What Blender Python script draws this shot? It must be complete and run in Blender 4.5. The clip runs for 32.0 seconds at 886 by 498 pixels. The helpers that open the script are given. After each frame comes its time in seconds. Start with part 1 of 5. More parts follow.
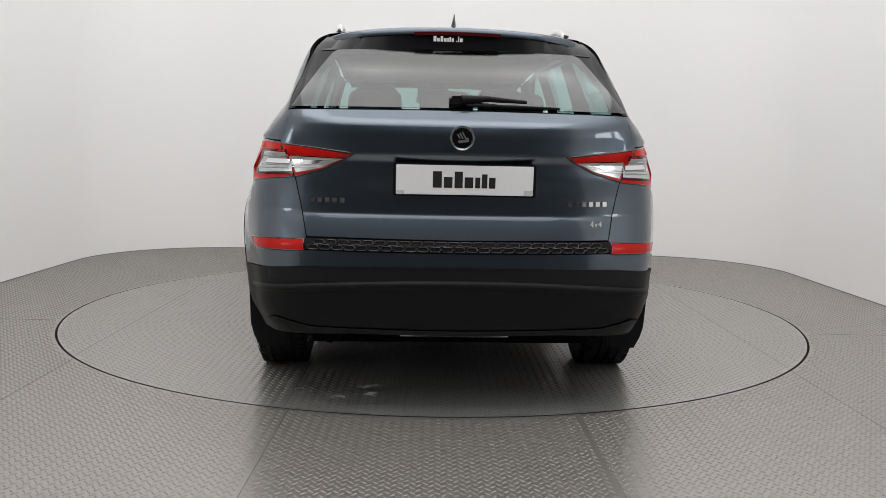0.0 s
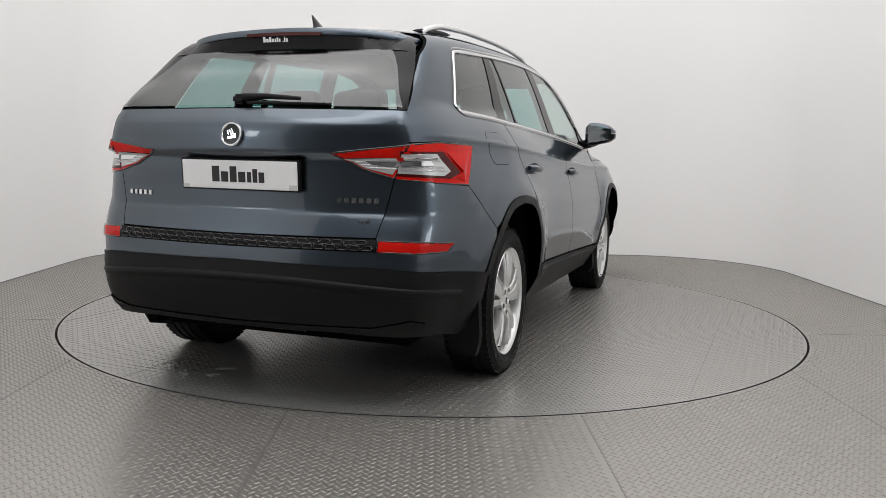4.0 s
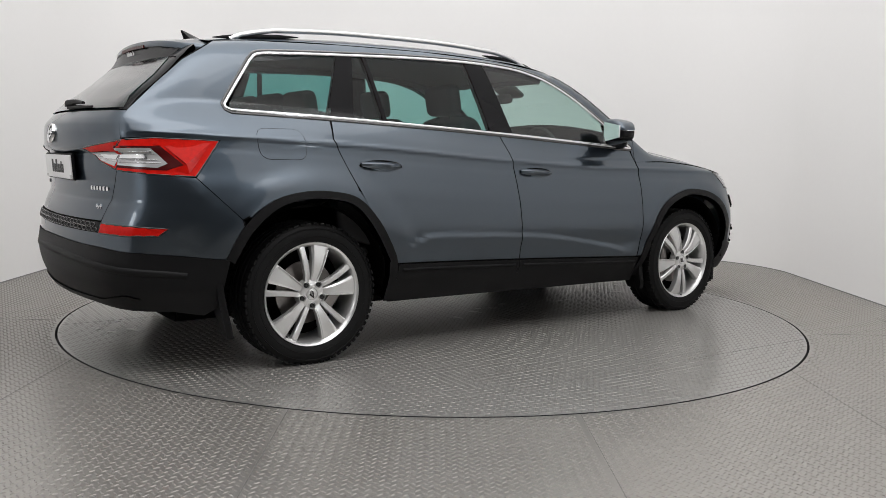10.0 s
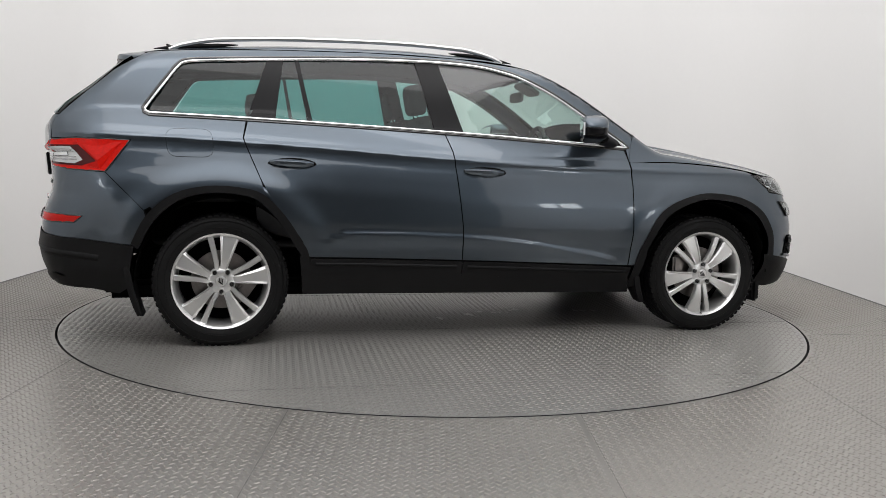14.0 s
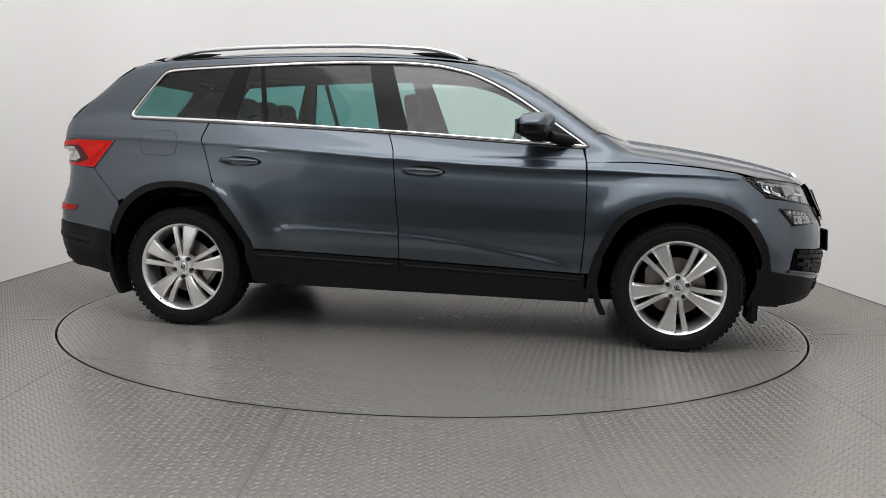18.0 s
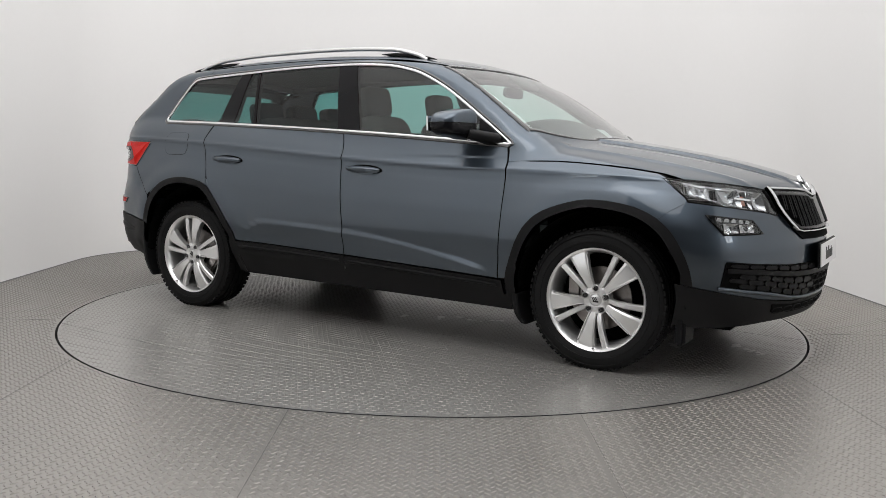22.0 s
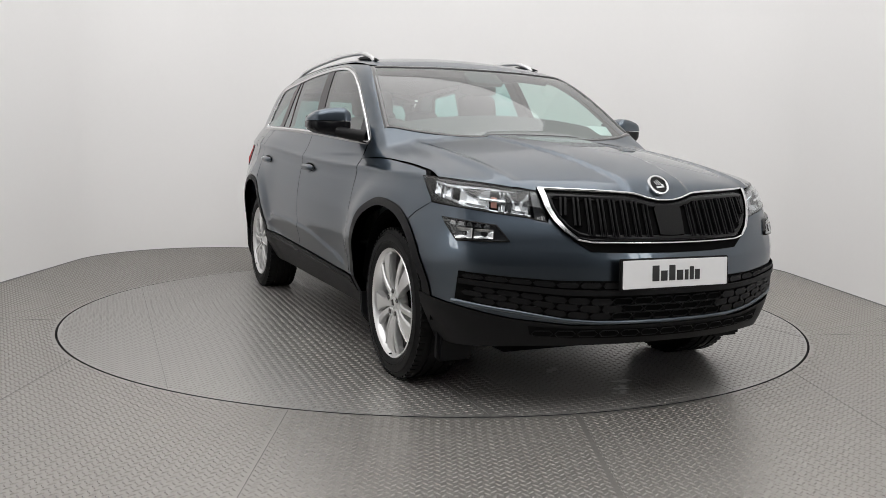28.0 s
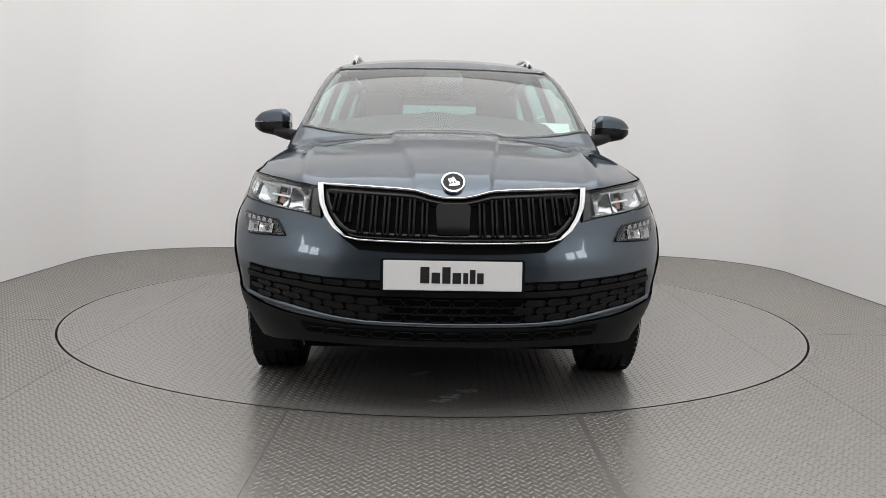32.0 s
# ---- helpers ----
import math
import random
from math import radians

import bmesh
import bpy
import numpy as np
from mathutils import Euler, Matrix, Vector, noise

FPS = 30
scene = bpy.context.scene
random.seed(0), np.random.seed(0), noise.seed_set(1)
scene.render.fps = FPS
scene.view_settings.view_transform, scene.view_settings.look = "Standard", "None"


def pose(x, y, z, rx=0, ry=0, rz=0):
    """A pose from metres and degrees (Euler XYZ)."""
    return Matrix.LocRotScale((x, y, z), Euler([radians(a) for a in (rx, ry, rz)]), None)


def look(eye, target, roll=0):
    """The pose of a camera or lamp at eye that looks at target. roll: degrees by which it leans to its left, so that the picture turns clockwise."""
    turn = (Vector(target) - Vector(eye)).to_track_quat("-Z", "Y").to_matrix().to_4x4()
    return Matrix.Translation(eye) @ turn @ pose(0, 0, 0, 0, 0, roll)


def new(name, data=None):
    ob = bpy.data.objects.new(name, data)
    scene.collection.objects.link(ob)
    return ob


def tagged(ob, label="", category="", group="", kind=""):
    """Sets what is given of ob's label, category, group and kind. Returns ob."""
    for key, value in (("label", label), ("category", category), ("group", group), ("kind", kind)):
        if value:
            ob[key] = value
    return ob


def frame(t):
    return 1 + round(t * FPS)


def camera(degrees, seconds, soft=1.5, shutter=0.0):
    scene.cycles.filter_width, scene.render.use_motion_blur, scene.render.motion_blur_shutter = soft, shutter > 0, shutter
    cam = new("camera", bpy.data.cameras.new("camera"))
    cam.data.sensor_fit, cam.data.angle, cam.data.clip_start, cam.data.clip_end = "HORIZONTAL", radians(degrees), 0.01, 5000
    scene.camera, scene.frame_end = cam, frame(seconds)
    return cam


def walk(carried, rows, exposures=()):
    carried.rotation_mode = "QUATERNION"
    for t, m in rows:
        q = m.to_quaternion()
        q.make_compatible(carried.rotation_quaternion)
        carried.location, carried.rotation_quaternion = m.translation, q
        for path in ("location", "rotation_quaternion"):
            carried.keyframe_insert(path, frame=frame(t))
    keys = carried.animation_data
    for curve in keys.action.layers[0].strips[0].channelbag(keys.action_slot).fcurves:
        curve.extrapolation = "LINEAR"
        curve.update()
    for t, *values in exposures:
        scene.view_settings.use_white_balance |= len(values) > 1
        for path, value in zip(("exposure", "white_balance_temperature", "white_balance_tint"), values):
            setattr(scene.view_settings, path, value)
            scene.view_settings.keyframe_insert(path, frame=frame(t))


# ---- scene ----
cam = camera(55.64, 32.0, .55)
EYE = look((0, -5.4702, 1.0310), (0.00887, -4.47676, 0.91711), 1.176)
walk(cam, [(0, EYE), (32, EYE)])

# ---- world and lamps ----
world = bpy.data.worlds.new("world")
world.use_nodes = True
world.node_tree.nodes["Background"].inputs[0].default_value = (.75, .8, .85, 1)
world.node_tree.nodes["Background"].inputs[1].default_value = .05
scene.world = world
scene.view_settings.exposure = -0.29


def area(name, eye, target, sx, sy, watts, colour=(1, 1, 1)):
    d = bpy.data.lights.new(name, "AREA")
    d.shape, d.size, d.size_y, d.energy, d.color = "RECTANGLE", sx, sy, watts, colour
    ob = new(name, d)
    ob.matrix_world = look(eye, target)
    return tagged(ob, "white ceiling light panel of the photo studio", "lamp")


area("ceiling_light", (0, -1.0, 6.2), (0, -1.0, 0), 6.4, 8.4, 392, (1, .988, .990))
area("ceiling_light", (0, -5.15, 5.6), (0, -3.2, 0), 6.4, 4.4, 210, (1, .988, .990))


# ---- materials ----
def mat(name, colour, rough=.5, metal=0.0, coat=0.0, grain=0.0, scale=40.0, bump=0.0, spec=.5, rough_var=0.0, stain=0.0, stain_scale=1.2):
    m = bpy.data.materials.new(name)
    m.use_nodes = True
    nt = m.node_tree
    b = nt.nodes["Principled BSDF"]
    b.inputs["Base Color"].default_value = (*colour, 1)
    b.inputs["Roughness"].default_value = rough
    b.inputs["Metallic"].default_value = metal
    b.inputs["Coat Weight"].default_value = coat
    b.inputs["Coat Roughness"].default_value = .03
    b.inputs["Specular IOR Level"].default_value = spec
    co = nt.nodes.new("ShaderNodeTexCoord")
    if grain or rough_var or bump or stain:
        n = nt.nodes.new("ShaderNodeTexNoise")
        n.inputs["Scale"].default_value = scale
        n.inputs["Detail"].default_value = 6
        nt.links.new(co.outputs["Object"], n.inputs["Vector"])
        big = nt.nodes.new("ShaderNodeTexNoise")
        big.inputs["Scale"].default_value = stain_scale
        big.inputs["Detail"].default_value = 5
        nt.links.new(co.outputs["Object"], big.inputs["Vector"])
        if grain or stain:
            mixer = nt.nodes.new("ShaderNodeMath")
            mixer.operation = "MULTIPLY_ADD"
            mixer.inputs[1].default_value = grain
            mixer.inputs[2].default_value = 1 - grain / 2
            nt.links.new(n.outputs["Fac"], mixer.inputs[0])
            mb = nt.nodes.new("ShaderNodeMath")
            mb.operation = "MULTIPLY_ADD"
            mb.inputs[1].default_value = stain
            mb.inputs[2].default_value = 1 - stain / 2
            nt.links.new(big.outputs["Fac"], mb.inputs[0])
            mm = nt.nodes.new("ShaderNodeMath")
            mm.operation = "MULTIPLY"
            nt.links.new(mixer.outputs[0], mm.inputs[0])
            nt.links.new(mb.outputs[0], mm.inputs[1])
            sc = nt.nodes.new("ShaderNodeVectorMath")
            sc.operation = "SCALE"
            sc.inputs[0].default_value = colour
            nt.links.new(mm.outputs[0], sc.inputs["Scale"])
            nt.links.new(sc.outputs[0], b.inputs["Base Color"])
        if rough_var:
            mr = nt.nodes.new("ShaderNodeMath")
            mr.operation = "MULTIPLY_ADD"
            mr.inputs[1].default_value = rough_var
            mr.inputs[2].default_value = rough - rough_var / 2
            nt.links.new(big.outputs["Fac"], mr.inputs[0])
            nt.links.new(mr.outputs[0], b.inputs["Roughness"])
        if bump:
            bp = nt.nodes.new("ShaderNodeBump")
            bp.inputs["Strength"].default_value = bump
            bp.inputs["Distance"].default_value = .002
            nt.links.new(n.outputs["Fac"], bp.inputs["Height"])
            nt.links.new(bp.outputs[0], b.inputs["Normal"])
    return m


def glass_mat(name, tint, gloss=1.0, rough=.0, base=.06):
    """Thin tinted pane: see-through with a mirror coat that grows with the angle."""
    m = bpy.data.materials.new(name)
    m.use_nodes = True
    nt = m.node_tree
    nt.nodes.remove(nt.nodes["Principled BSDF"])
    tr = nt.nodes.new("ShaderNodeBsdfTransparent")
    tr.inputs[0].default_value = (*tint, 1)
    gl = nt.nodes.new("ShaderNodeBsdfGlossy")
    gl.inputs["Roughness"].default_value = rough
    gl.inputs["Color"].default_value = (gloss, gloss, gloss, 1)
    lw = nt.nodes.new("ShaderNodeLayerWeight")
    lw.inputs["Blend"].default_value = .5
    pw = nt.nodes.new("ShaderNodeMath")
    pw.operation = "POWER"
    pw.inputs[1].default_value = 4.0
    nt.links.new(lw.outputs["Facing"], pw.inputs[0])
    fr = nt.nodes.new("ShaderNodeMath")
    fr.operation = "MULTIPLY_ADD"
    fr.inputs[1].default_value = .85
    fr.inputs[2].default_value = base
    nt.links.new(pw.outputs[0], fr.inputs[0])
    mx = nt.nodes.new("ShaderNodeMixShader")
    nt.links.new(fr.outputs[0], mx.inputs[0])
    nt.links.new(tr.outputs[0], mx.inputs[1])
    nt.links.new(gl.outputs[0], mx.inputs[2])
    nt.links.new(mx.outputs[0], nt.nodes["Material Output"].inputs[0])
    return m


PAINT = mat("blue_grey_metallic_paint", (.072, .091, .113), .33, 1.0, 1.0, grain=.3, scale=900, stain=.06)
PAINT.node_tree.nodes["Principled BSDF"].inputs["Specular Tint"].default_value = (.42, .45, .48, 1)
BLACK = mat("black_plastic", (.0075, .0075, .008), .48, 0, 0, spec=.14, grain=.4, scale=300, bump=.15, rough_var=.12)
GLOSS = mat("gloss_black", (.006, .006, .007), .08, 0, .6)
PILLAR = mat("satin_black_pillar", (.006, .006, .007), .2, 0, 0, spec=.16)
# near-black that puts shade into gaps, slots, intakes and wheel wells
DARK = mat("shadow_black", (.003, .003, .003), .85, spec=.05)
RIB = mat("grille_black", (.003, .003, .0033), .16, 0, 0, spec=.22)
CHROME = mat("chrome", (.82, .83, .84), .12, 1)
SILVER = mat("silver_wheel_paint", (.74, .74, .735), .32, .82, .3, grain=.1, scale=500)
RAIL = mat("anodised_rail", (.72, .72, .72), .28, 1)
RUBBER = mat("tyre_rubber", (.006, .006, .0062), .6, spec=.18, grain=.5, scale=120, bump=.2, rough_var=.2)
RED = mat("red_lamp_plastic", (.52, .008, .004), .28, 0, .06, grain=.6, scale=60, bump=.3, spec=.12)
DEEP_RED = mat("deep_red_reflector", (.46, .008, .005), .2, 0, .06, grain=.5, scale=120, bump=.2, spec=.15)
DIM_RED = mat("dark_red_lamp", (.055, .004, .004), .25, 0, .1, spec=.2)
CLEAR = mat("clear_lamp_plastic", (.52, .525, .53), .25, .5, .6)
AMBER = mat("amber_lamp_plastic", (.42, .20, .15), .2, .3, .4)
MARK = mat("dried_water_marks", (.66, .65, .63), .5, 0, 0, grain=.4, scale=60, stain=.5, stain_scale=9)
LAMPBACK = mat("lamp_reflector", (.44, .445, .45), .14, .95, .0)
WHITE = mat("white_plate", (.80, .80, .80), .35, grain=.04)
INK = mat("black_ink", (.012, .012, .012), .5)
PALEINK = mat("white_ink", (.82, .82, .82), .5)
CLOTH = mat("seat_cloth", (.045, .045, .047), .9, grain=.2, scale=60, bump=.1)
TRIM = mat("dark_cabin_trim", (.03, .03, .032), .7, grain=.3, scale=120)
LINER = mat("grey_headliner", (.075, .075, .073), .95, grain=.1)
GLASS = glass_mat("clear_green_glass", (.70, .84, .80), rough=.03, base=.06)
SCREEN_GLASS = glass_mat("windscreen_glass", (.68, .83, .79), rough=.05, base=.09)
TINT = glass_mat("privacy_glass", (.29, .55, .53), rough=.03, base=.03)
REAR = glass_mat("rear_privacy_glass", (.25, .44, .42), rough=.10, base=.08)
LENS = glass_mat("lamp_lens", (.93, .95, .96), base=.03)
DISC = mat("brake_disc", (.28, .26, .25), .35, 1, grain=.3, scale=80)
WALL = mat("white_studio_wall", (.83, .825, .82), .75, grain=.02, scale=30, stain=.03, stain_scale=.6)
FLOOR = mat("steel_tread_plate", (.350, .334, .312), .31, .72, 0, grain=.14, scale=60, bump=.06, rough_var=.16, stain=.16, stain_scale=.9)
PLATE = mat("turntable_tread_plate", (.385, .376, .361), .30, .70, 0, grain=.12, scale=60, bump=.06, rough_var=.14, stain=.12, stain_scale=1.1)
STUD = mat("worn_steel_studs", (.335, .322, .302), .45, .65, 0, grain=.2, scale=80, rough_var=.14)
SHUTTER = mat("dark_shutter_steel", (.045, .047, .05), .6, 0, 0, grain=.2, scale=30)
FOOT = mat("grey_wall_joint", (.22, .22, .22), .8)
SEAM = mat("dark_joint", (.03, .03, .03), .8)
JOINT = mat("plate_joint", (.13, .128, .12), .6)
CEIL = mat("white_ceiling", (.7, .7, .69), .9, grain=.03)
ROOM = mat("grey_hall_wall", (.06, .06, .063), .85, grain=.1)


def glow(name, colour, power):
    """Daylight seen through an obscured pane."""
    m = bpy.data.materials.new(name)
    m.use_nodes = True
    b = m.node_tree.nodes["Principled BSDF"]
    b.inputs["Base Color"].default_value = (*colour, 1)
    b.inputs["Emission Color"].default_value = (*colour, 1)
    b.inputs["Emission Strength"].default_value = power
    return m


DAY = glow("daylight_pane", (.93, .97, 1.0), 9.0)


# ---- helpers for meshes ----
def part(name, bm, material, parent=None, label="", smooth=False):
    me = bpy.data.meshes.new(name)
    bm.to_mesh(me)
    bm.free()
    me.materials.append(material)
    if smooth:
        me.shade_smooth()
    ob = new(name, me)
    if parent is not None:
        ob.parent = parent
    if label:
        ob["label"] = label
    return ob


def mesh_part(name, verts, faces, material, parent=None, label="", smooth=False):
    me = bpy.data.meshes.new(name)
    me.from_pydata([tuple(v) for v in verts], [], [tuple(f) for f in faces])
    me.validate()
    me.update()
    me.materials.append(material)
    if smooth:
        me.shade_smooth()
    ob = new(name, me)
    if parent is not None:
        ob.parent = parent
    if label:
        ob["label"] = label
    return ob


def box(bm, c, s, m=None, bevel=0.0):
    """Adds a box of size s at c to bm, its edges bevelled."""
    r = bmesh.ops.create_cube(bm, size=1.0, matrix=Matrix.Translation(c) @ (m or Matrix()) @ Matrix.Diagonal((*s, 1)))
    if bevel:
        ed = list({e for v in r["verts"] for e in v.link_edges})
        bmesh.ops.bevel(bm, geom=ed, offset=bevel, segments=2, affect="EDGES")


def box_part(name, c, s, material, parent=None, bevel=.004, m=None, label=""):
    bm = bmesh.new()
    box(bm, c, s, m, bevel)
    return part(name, bm, material, parent, label)


def lathe(name, profile, material, parent=None, n=64, axis="y", label="", smooth=True):
    """Turns a profile of (radius, along) about an axis."""
    vs, fs = [], []
    k = len(profile)
    for i in range(n):
        a = 2 * math.pi * i / n
        for r, h in profile:
            vs.append((r * math.cos(a), h, r * math.sin(a)) if axis == "y" else (r * math.cos(a), r * math.sin(a), h))
    for i in range(n):
        for j in range(k - 1):
            p, q = i * k + j, ((i + 1) % n) * k + j
            fs.append((p, p + 1, q + 1, q))
    ob = mesh_part(name, vs, fs, material, parent, label)
    bm = bmesh.new()
    bm.from_mesh(ob.data)
    bmesh.ops.recalc_face_normals(bm, faces=bm.faces)
    for e in bm.edges:
        e.smooth = not (len(e.link_faces) == 2 and e.calc_face_angle(0) > .6)
    for f in bm.faces:
        f.smooth = smooth
    bm.to_mesh(ob.data)
    bm.free()
    return ob



# ---- the shape of the car ----
def spline(pts):
    """Smooth monotone curve through a few stations."""
    x = np.array([p[0] for p in pts], float)
    y = np.array([p[1] for p in pts], float)
    h = np.diff(x)
    d = np.diff(y) / h
    m = np.empty(len(x))
    m[0], m[-1] = d[0], d[-1]
    w1, w2 = 2 * h[1:] + h[:-1], h[1:] + 2 * h[:-1]
    with np.errstate(divide="ignore", invalid="ignore"):
        hm = (w1 + w2) / (w1 / d[:-1] + w2 / d[1:])
    m[1:-1] = np.where(d[:-1] * d[1:] > 0, np.nan_to_num(hm), 0)

    def f(v):
        v = np.asarray(v, float)
        c = np.clip(v, x[0], x[-1])
        i = np.clip(np.searchsorted(x, c) - 1, 0, len(x) - 2)
        t = (c - x[i]) / h[i]
        r = (1 + 2 * t) * (1 - t) ** 2 * y[i] + t * (1 - t) ** 2 * h[i] * m[i]
        r = r + t * t * (3 - 2 * t) * y[i + 1] + t * t * (t - 1) * h[i] * m[i + 1]
        return r + np.where(v < x[0], (v - x[0]) * m[0], 0) + np.where(v > x[-1], (v - x[-1]) * m[-1], 0)
    return f


def smax(a, b, r):
    h = np.maximum(r - np.abs(a - b), 0) / r
    return np.maximum(a, b) + h ** 3 * r / 6


def step(v, lo, hi):
    t = np.clip((v - lo) / (hi - lo), 0, 1)
    return t * t * t * (t * (6 * t - 15) + 10)


# ---- the car's skin: sections in metres, x forward from mid wheelbase, z up from the ground
SIDE = spline([(.15, .76), (.24, .812), (.33, .862), (.42, .898), (.50, .904), (.56, .915), (.64, .923), (.76, .918), (.86, .902), (.92, .889), (.955, .880), (.985, .876), (1.0, .879), (1.02, .866), (1.06, .840), (1.135, .778), (1.2, .70)])
# height of the shoulder crease along the car
SHOULDER = spline([(-2.4, 1.10), (-1.6, 1.075), (-1.0, 1.045), (-.15, .99), (.6, .958), (1.2, .947), (1.7, .935), (2.3, .90)])
SIDE_TAPER = spline([(-2.4, .17), (-2.1, .105), (-1.95, .075), (-1.8, .055), (-1.62, .036), (-1.35, .012), (-.8, 0), (.3, 0), (1.0, .004), (1.4, .008), (1.7, .027), (2.0, .09), (2.3, .17)])
NOSE = spline([(.15, 2.10), (.22, 2.18), (.28, 2.235), (.36, 2.268), (.48, 2.285), (.60, 2.285), (.70, 2.262), (.80, 2.222), (.88, 2.187), (.94, 2.148), (1.05, 2.05)])
TAIL = spline([(.15, -2.20), (.28, -2.28), (.36, -2.335), (.46, -2.368), (.52, -2.374), (.58, -2.365), (.66, -2.358), (.70, -2.345), (.78, -2.318), (.80, -2.310), (.86, -2.310), (.94, -2.318), (1.0, -2.324), (1.012, -2.346), (1.03, -2.353), (1.09, -2.352), (1.13, -2.345), (1.15, -2.332), (1.17, -2.312), (1.195, -2.284), (1.22, -2.25), (1.4, -2.04)])
# how much the tail bows in plan
BOW = spline([(.5, .15), (.7, .14), (.93, .175), (1.05, .24), (1.2, .19)])
HOOD = spline([(.6, 1.172), (.9, 1.150), (1.2, 1.118), (1.5, 1.075), (1.8, 1.020), (2.0, .970), (2.15, .922), (2.3, .852)])
# fold low on the doors
FOLD = spline([(-1.0, .50), (-.88, .55), (-.73, .612), (-.1, .59), (.59, .50), (.85, .44)])
CABIN = spline([(1.0, .85), (1.08, .822), (1.19, .780), (1.35, .727), (1.5, .668), (1.7, .57)])
CABIN_TAPER = spline([(-2.3, .12), (-2.1, .088), (-1.77, .052), (-1.2, .022), (-.4, 0), (.3, 0), (.9, .012), (1.3, .05)])
SCREEN = spline([(1.0, 1.33), (1.12, 1.14), (1.3, .865), (1.45, .62), (1.54, .47), (1.7, .18)])
ROOF = spline([(-2.3, 1.49), (-1.97, 1.545), (-1.9, 1.554), (-1.5, 1.597), (-1.0, 1.627), (-.5, 1.634), (0, 1.614), (.3, 1.572), (.47, 1.533), (.6, 1.50), (1.0, 1.40)])
BACK = spline([(1.0, -2.29), (1.15, -2.284), (1.2, -2.258), (1.35, -2.075), (1.5, -1.91), (1.7, -1.70)])


def skin(x, y, z):
    """Below zero inside the car's body, above zero outside."""
    a = np.abs(y)
    round_wheel = np.hypot(np.abs(x) - 1.395, z - .345)
    arch = .020 * (np.exp(-((np.abs(x) - 1.395) / .5) ** 4)) * np.exp(-((z - .67) / .28) ** 4) + .013 * (1 - step(round_wheel, .50, .655)) * (.5 + .5 * step(z, .25, .5))
    d = FOLD(x) - z
    fold = .013 * step(d, -.010, .030) * np.exp(-np.maximum(d, 0) / .11) * step(x, -.93, -.74) * (1 - step(x, .70, .86))
    side = a - (SIDE(z - (SHOULDER(x) - 1.0) * step(z, .42, .85)) - SIDE_TAPER(x) * (.7 + .3 * np.maximum(step(z, .7, 1.0), step(np.abs(x), 1.8, 2.15))) + arch + fold)
    nose = NOSE(z) - (.36 * a ** 2 + .10 * a ** 6)
    tail = TAIL(z) + BOW(z) * a ** 2 + .25 * a ** 6
    ends = np.maximum(x - nose, tail - x)
    edge = .15 + .12 * (2.15 - x)
    ridge = .014 * (1 - step(a, edge - .018, edge + .018)) + .010 * np.exp(-((a - .60 - .06 * (2 - x)) / .03) ** 2)
    lid = z - (HOOD(x) - .008 - .120 * a ** 2 + ridge)
    low = smax(smax(side, ends * .9, .16), lid, .07)
    cab = smax(a - (CABIN(z) - CABIN_TAPER(x)), smax((x - SCREEN(z) + .22 * a ** 2) * .55, (BACK(z) + .10 * a ** 2 - x) * .7, .05), .11)
    cab = smax(cab, z - (ROOF(x) - .11 * a ** 2), .10)
    cab = np.maximum(cab, 1.02 - z)
    return -smax(-low, -cab, .03)


def onto(o, d, far):
    """First meeting of rays (origins o, ways d) with the skin, within far metres."""
    o, d = np.asarray(o, float), np.asarray(d, float)
    n = 48
    lo = np.zeros(len(o))
    hit = np.zeros(len(o), bool)
    near, least = np.zeros(len(o)), np.full(len(o), 9.0)
    for k in range(1, n + 1):
        s = far * k / n
        p = o + d * s
        g = skin(p[:, 0], p[:, 1], p[:, 2])
        near, least = np.where(g < least, s, near), np.minimum(g, least)
        g = g < 0
        lo = np.where(hit | g, lo, s)
        hit |= g
    hi = lo + far / n
    for _ in range(13):
        m = (lo + hi) / 2
        p = o + d * m[:, None]
        g = skin(p[:, 0], p[:, 1], p[:, 2]) < 0
        hi, lo = np.where(g, m, hi), np.where(g, lo, m)
    return o + d * np.where(hit, hi, near)[:, None], hit


WAYS = {"R": lambda u, v: ((u, -1.6 + 0 * u, v), (0 * u, 1 + 0 * u, 0 * u)),
        "T": lambda u, v: ((u, v, 2.2 + 0 * u), (0 * u, 0 * u, -1 + 0 * u)),
        "F": lambda u, v: ((3.2 + 0 * u, u, v), (-1 + 0 * u, 0 * u, 0 * u)),
        "B": lambda u, v: ((-3.2 + 0 * u, u, v), (1 + 0 * u, 0 * u, 0 * u)),
        "WF": lambda u, v: ((1 + 2 * np.cos(np.radians(u)), 2 * np.sin(np.radians(u)), v), (-np.cos(np.radians(u)), -np.sin(np.radians(u)), 0 * u)),
        "WB": lambda u, v: ((-1 - 2 * np.cos(np.radians(u)), 2 * np.sin(np.radians(u)), v), (np.cos(np.radians(u)), -np.sin(np.radians(u)), 0 * u))}


def slope(p):
    """The skin's outward normals at points p."""
    e = .003
    g = np.stack([skin(p[:, 0] + e, p[:, 1], p[:, 2]) - skin(p[:, 0] - e, p[:, 1], p[:, 2]),
                  skin(p[:, 0], p[:, 1] + e, p[:, 2]) - skin(p[:, 0], p[:, 1] - e, p[:, 2]),
                  skin(p[:, 0], p[:, 1], p[:, 2] + e) - skin(p[:, 0], p[:, 1], p[:, 2] - e)], -1)
    return g / (np.linalg.norm(g, axis=1)[:, None] + 1e-9)


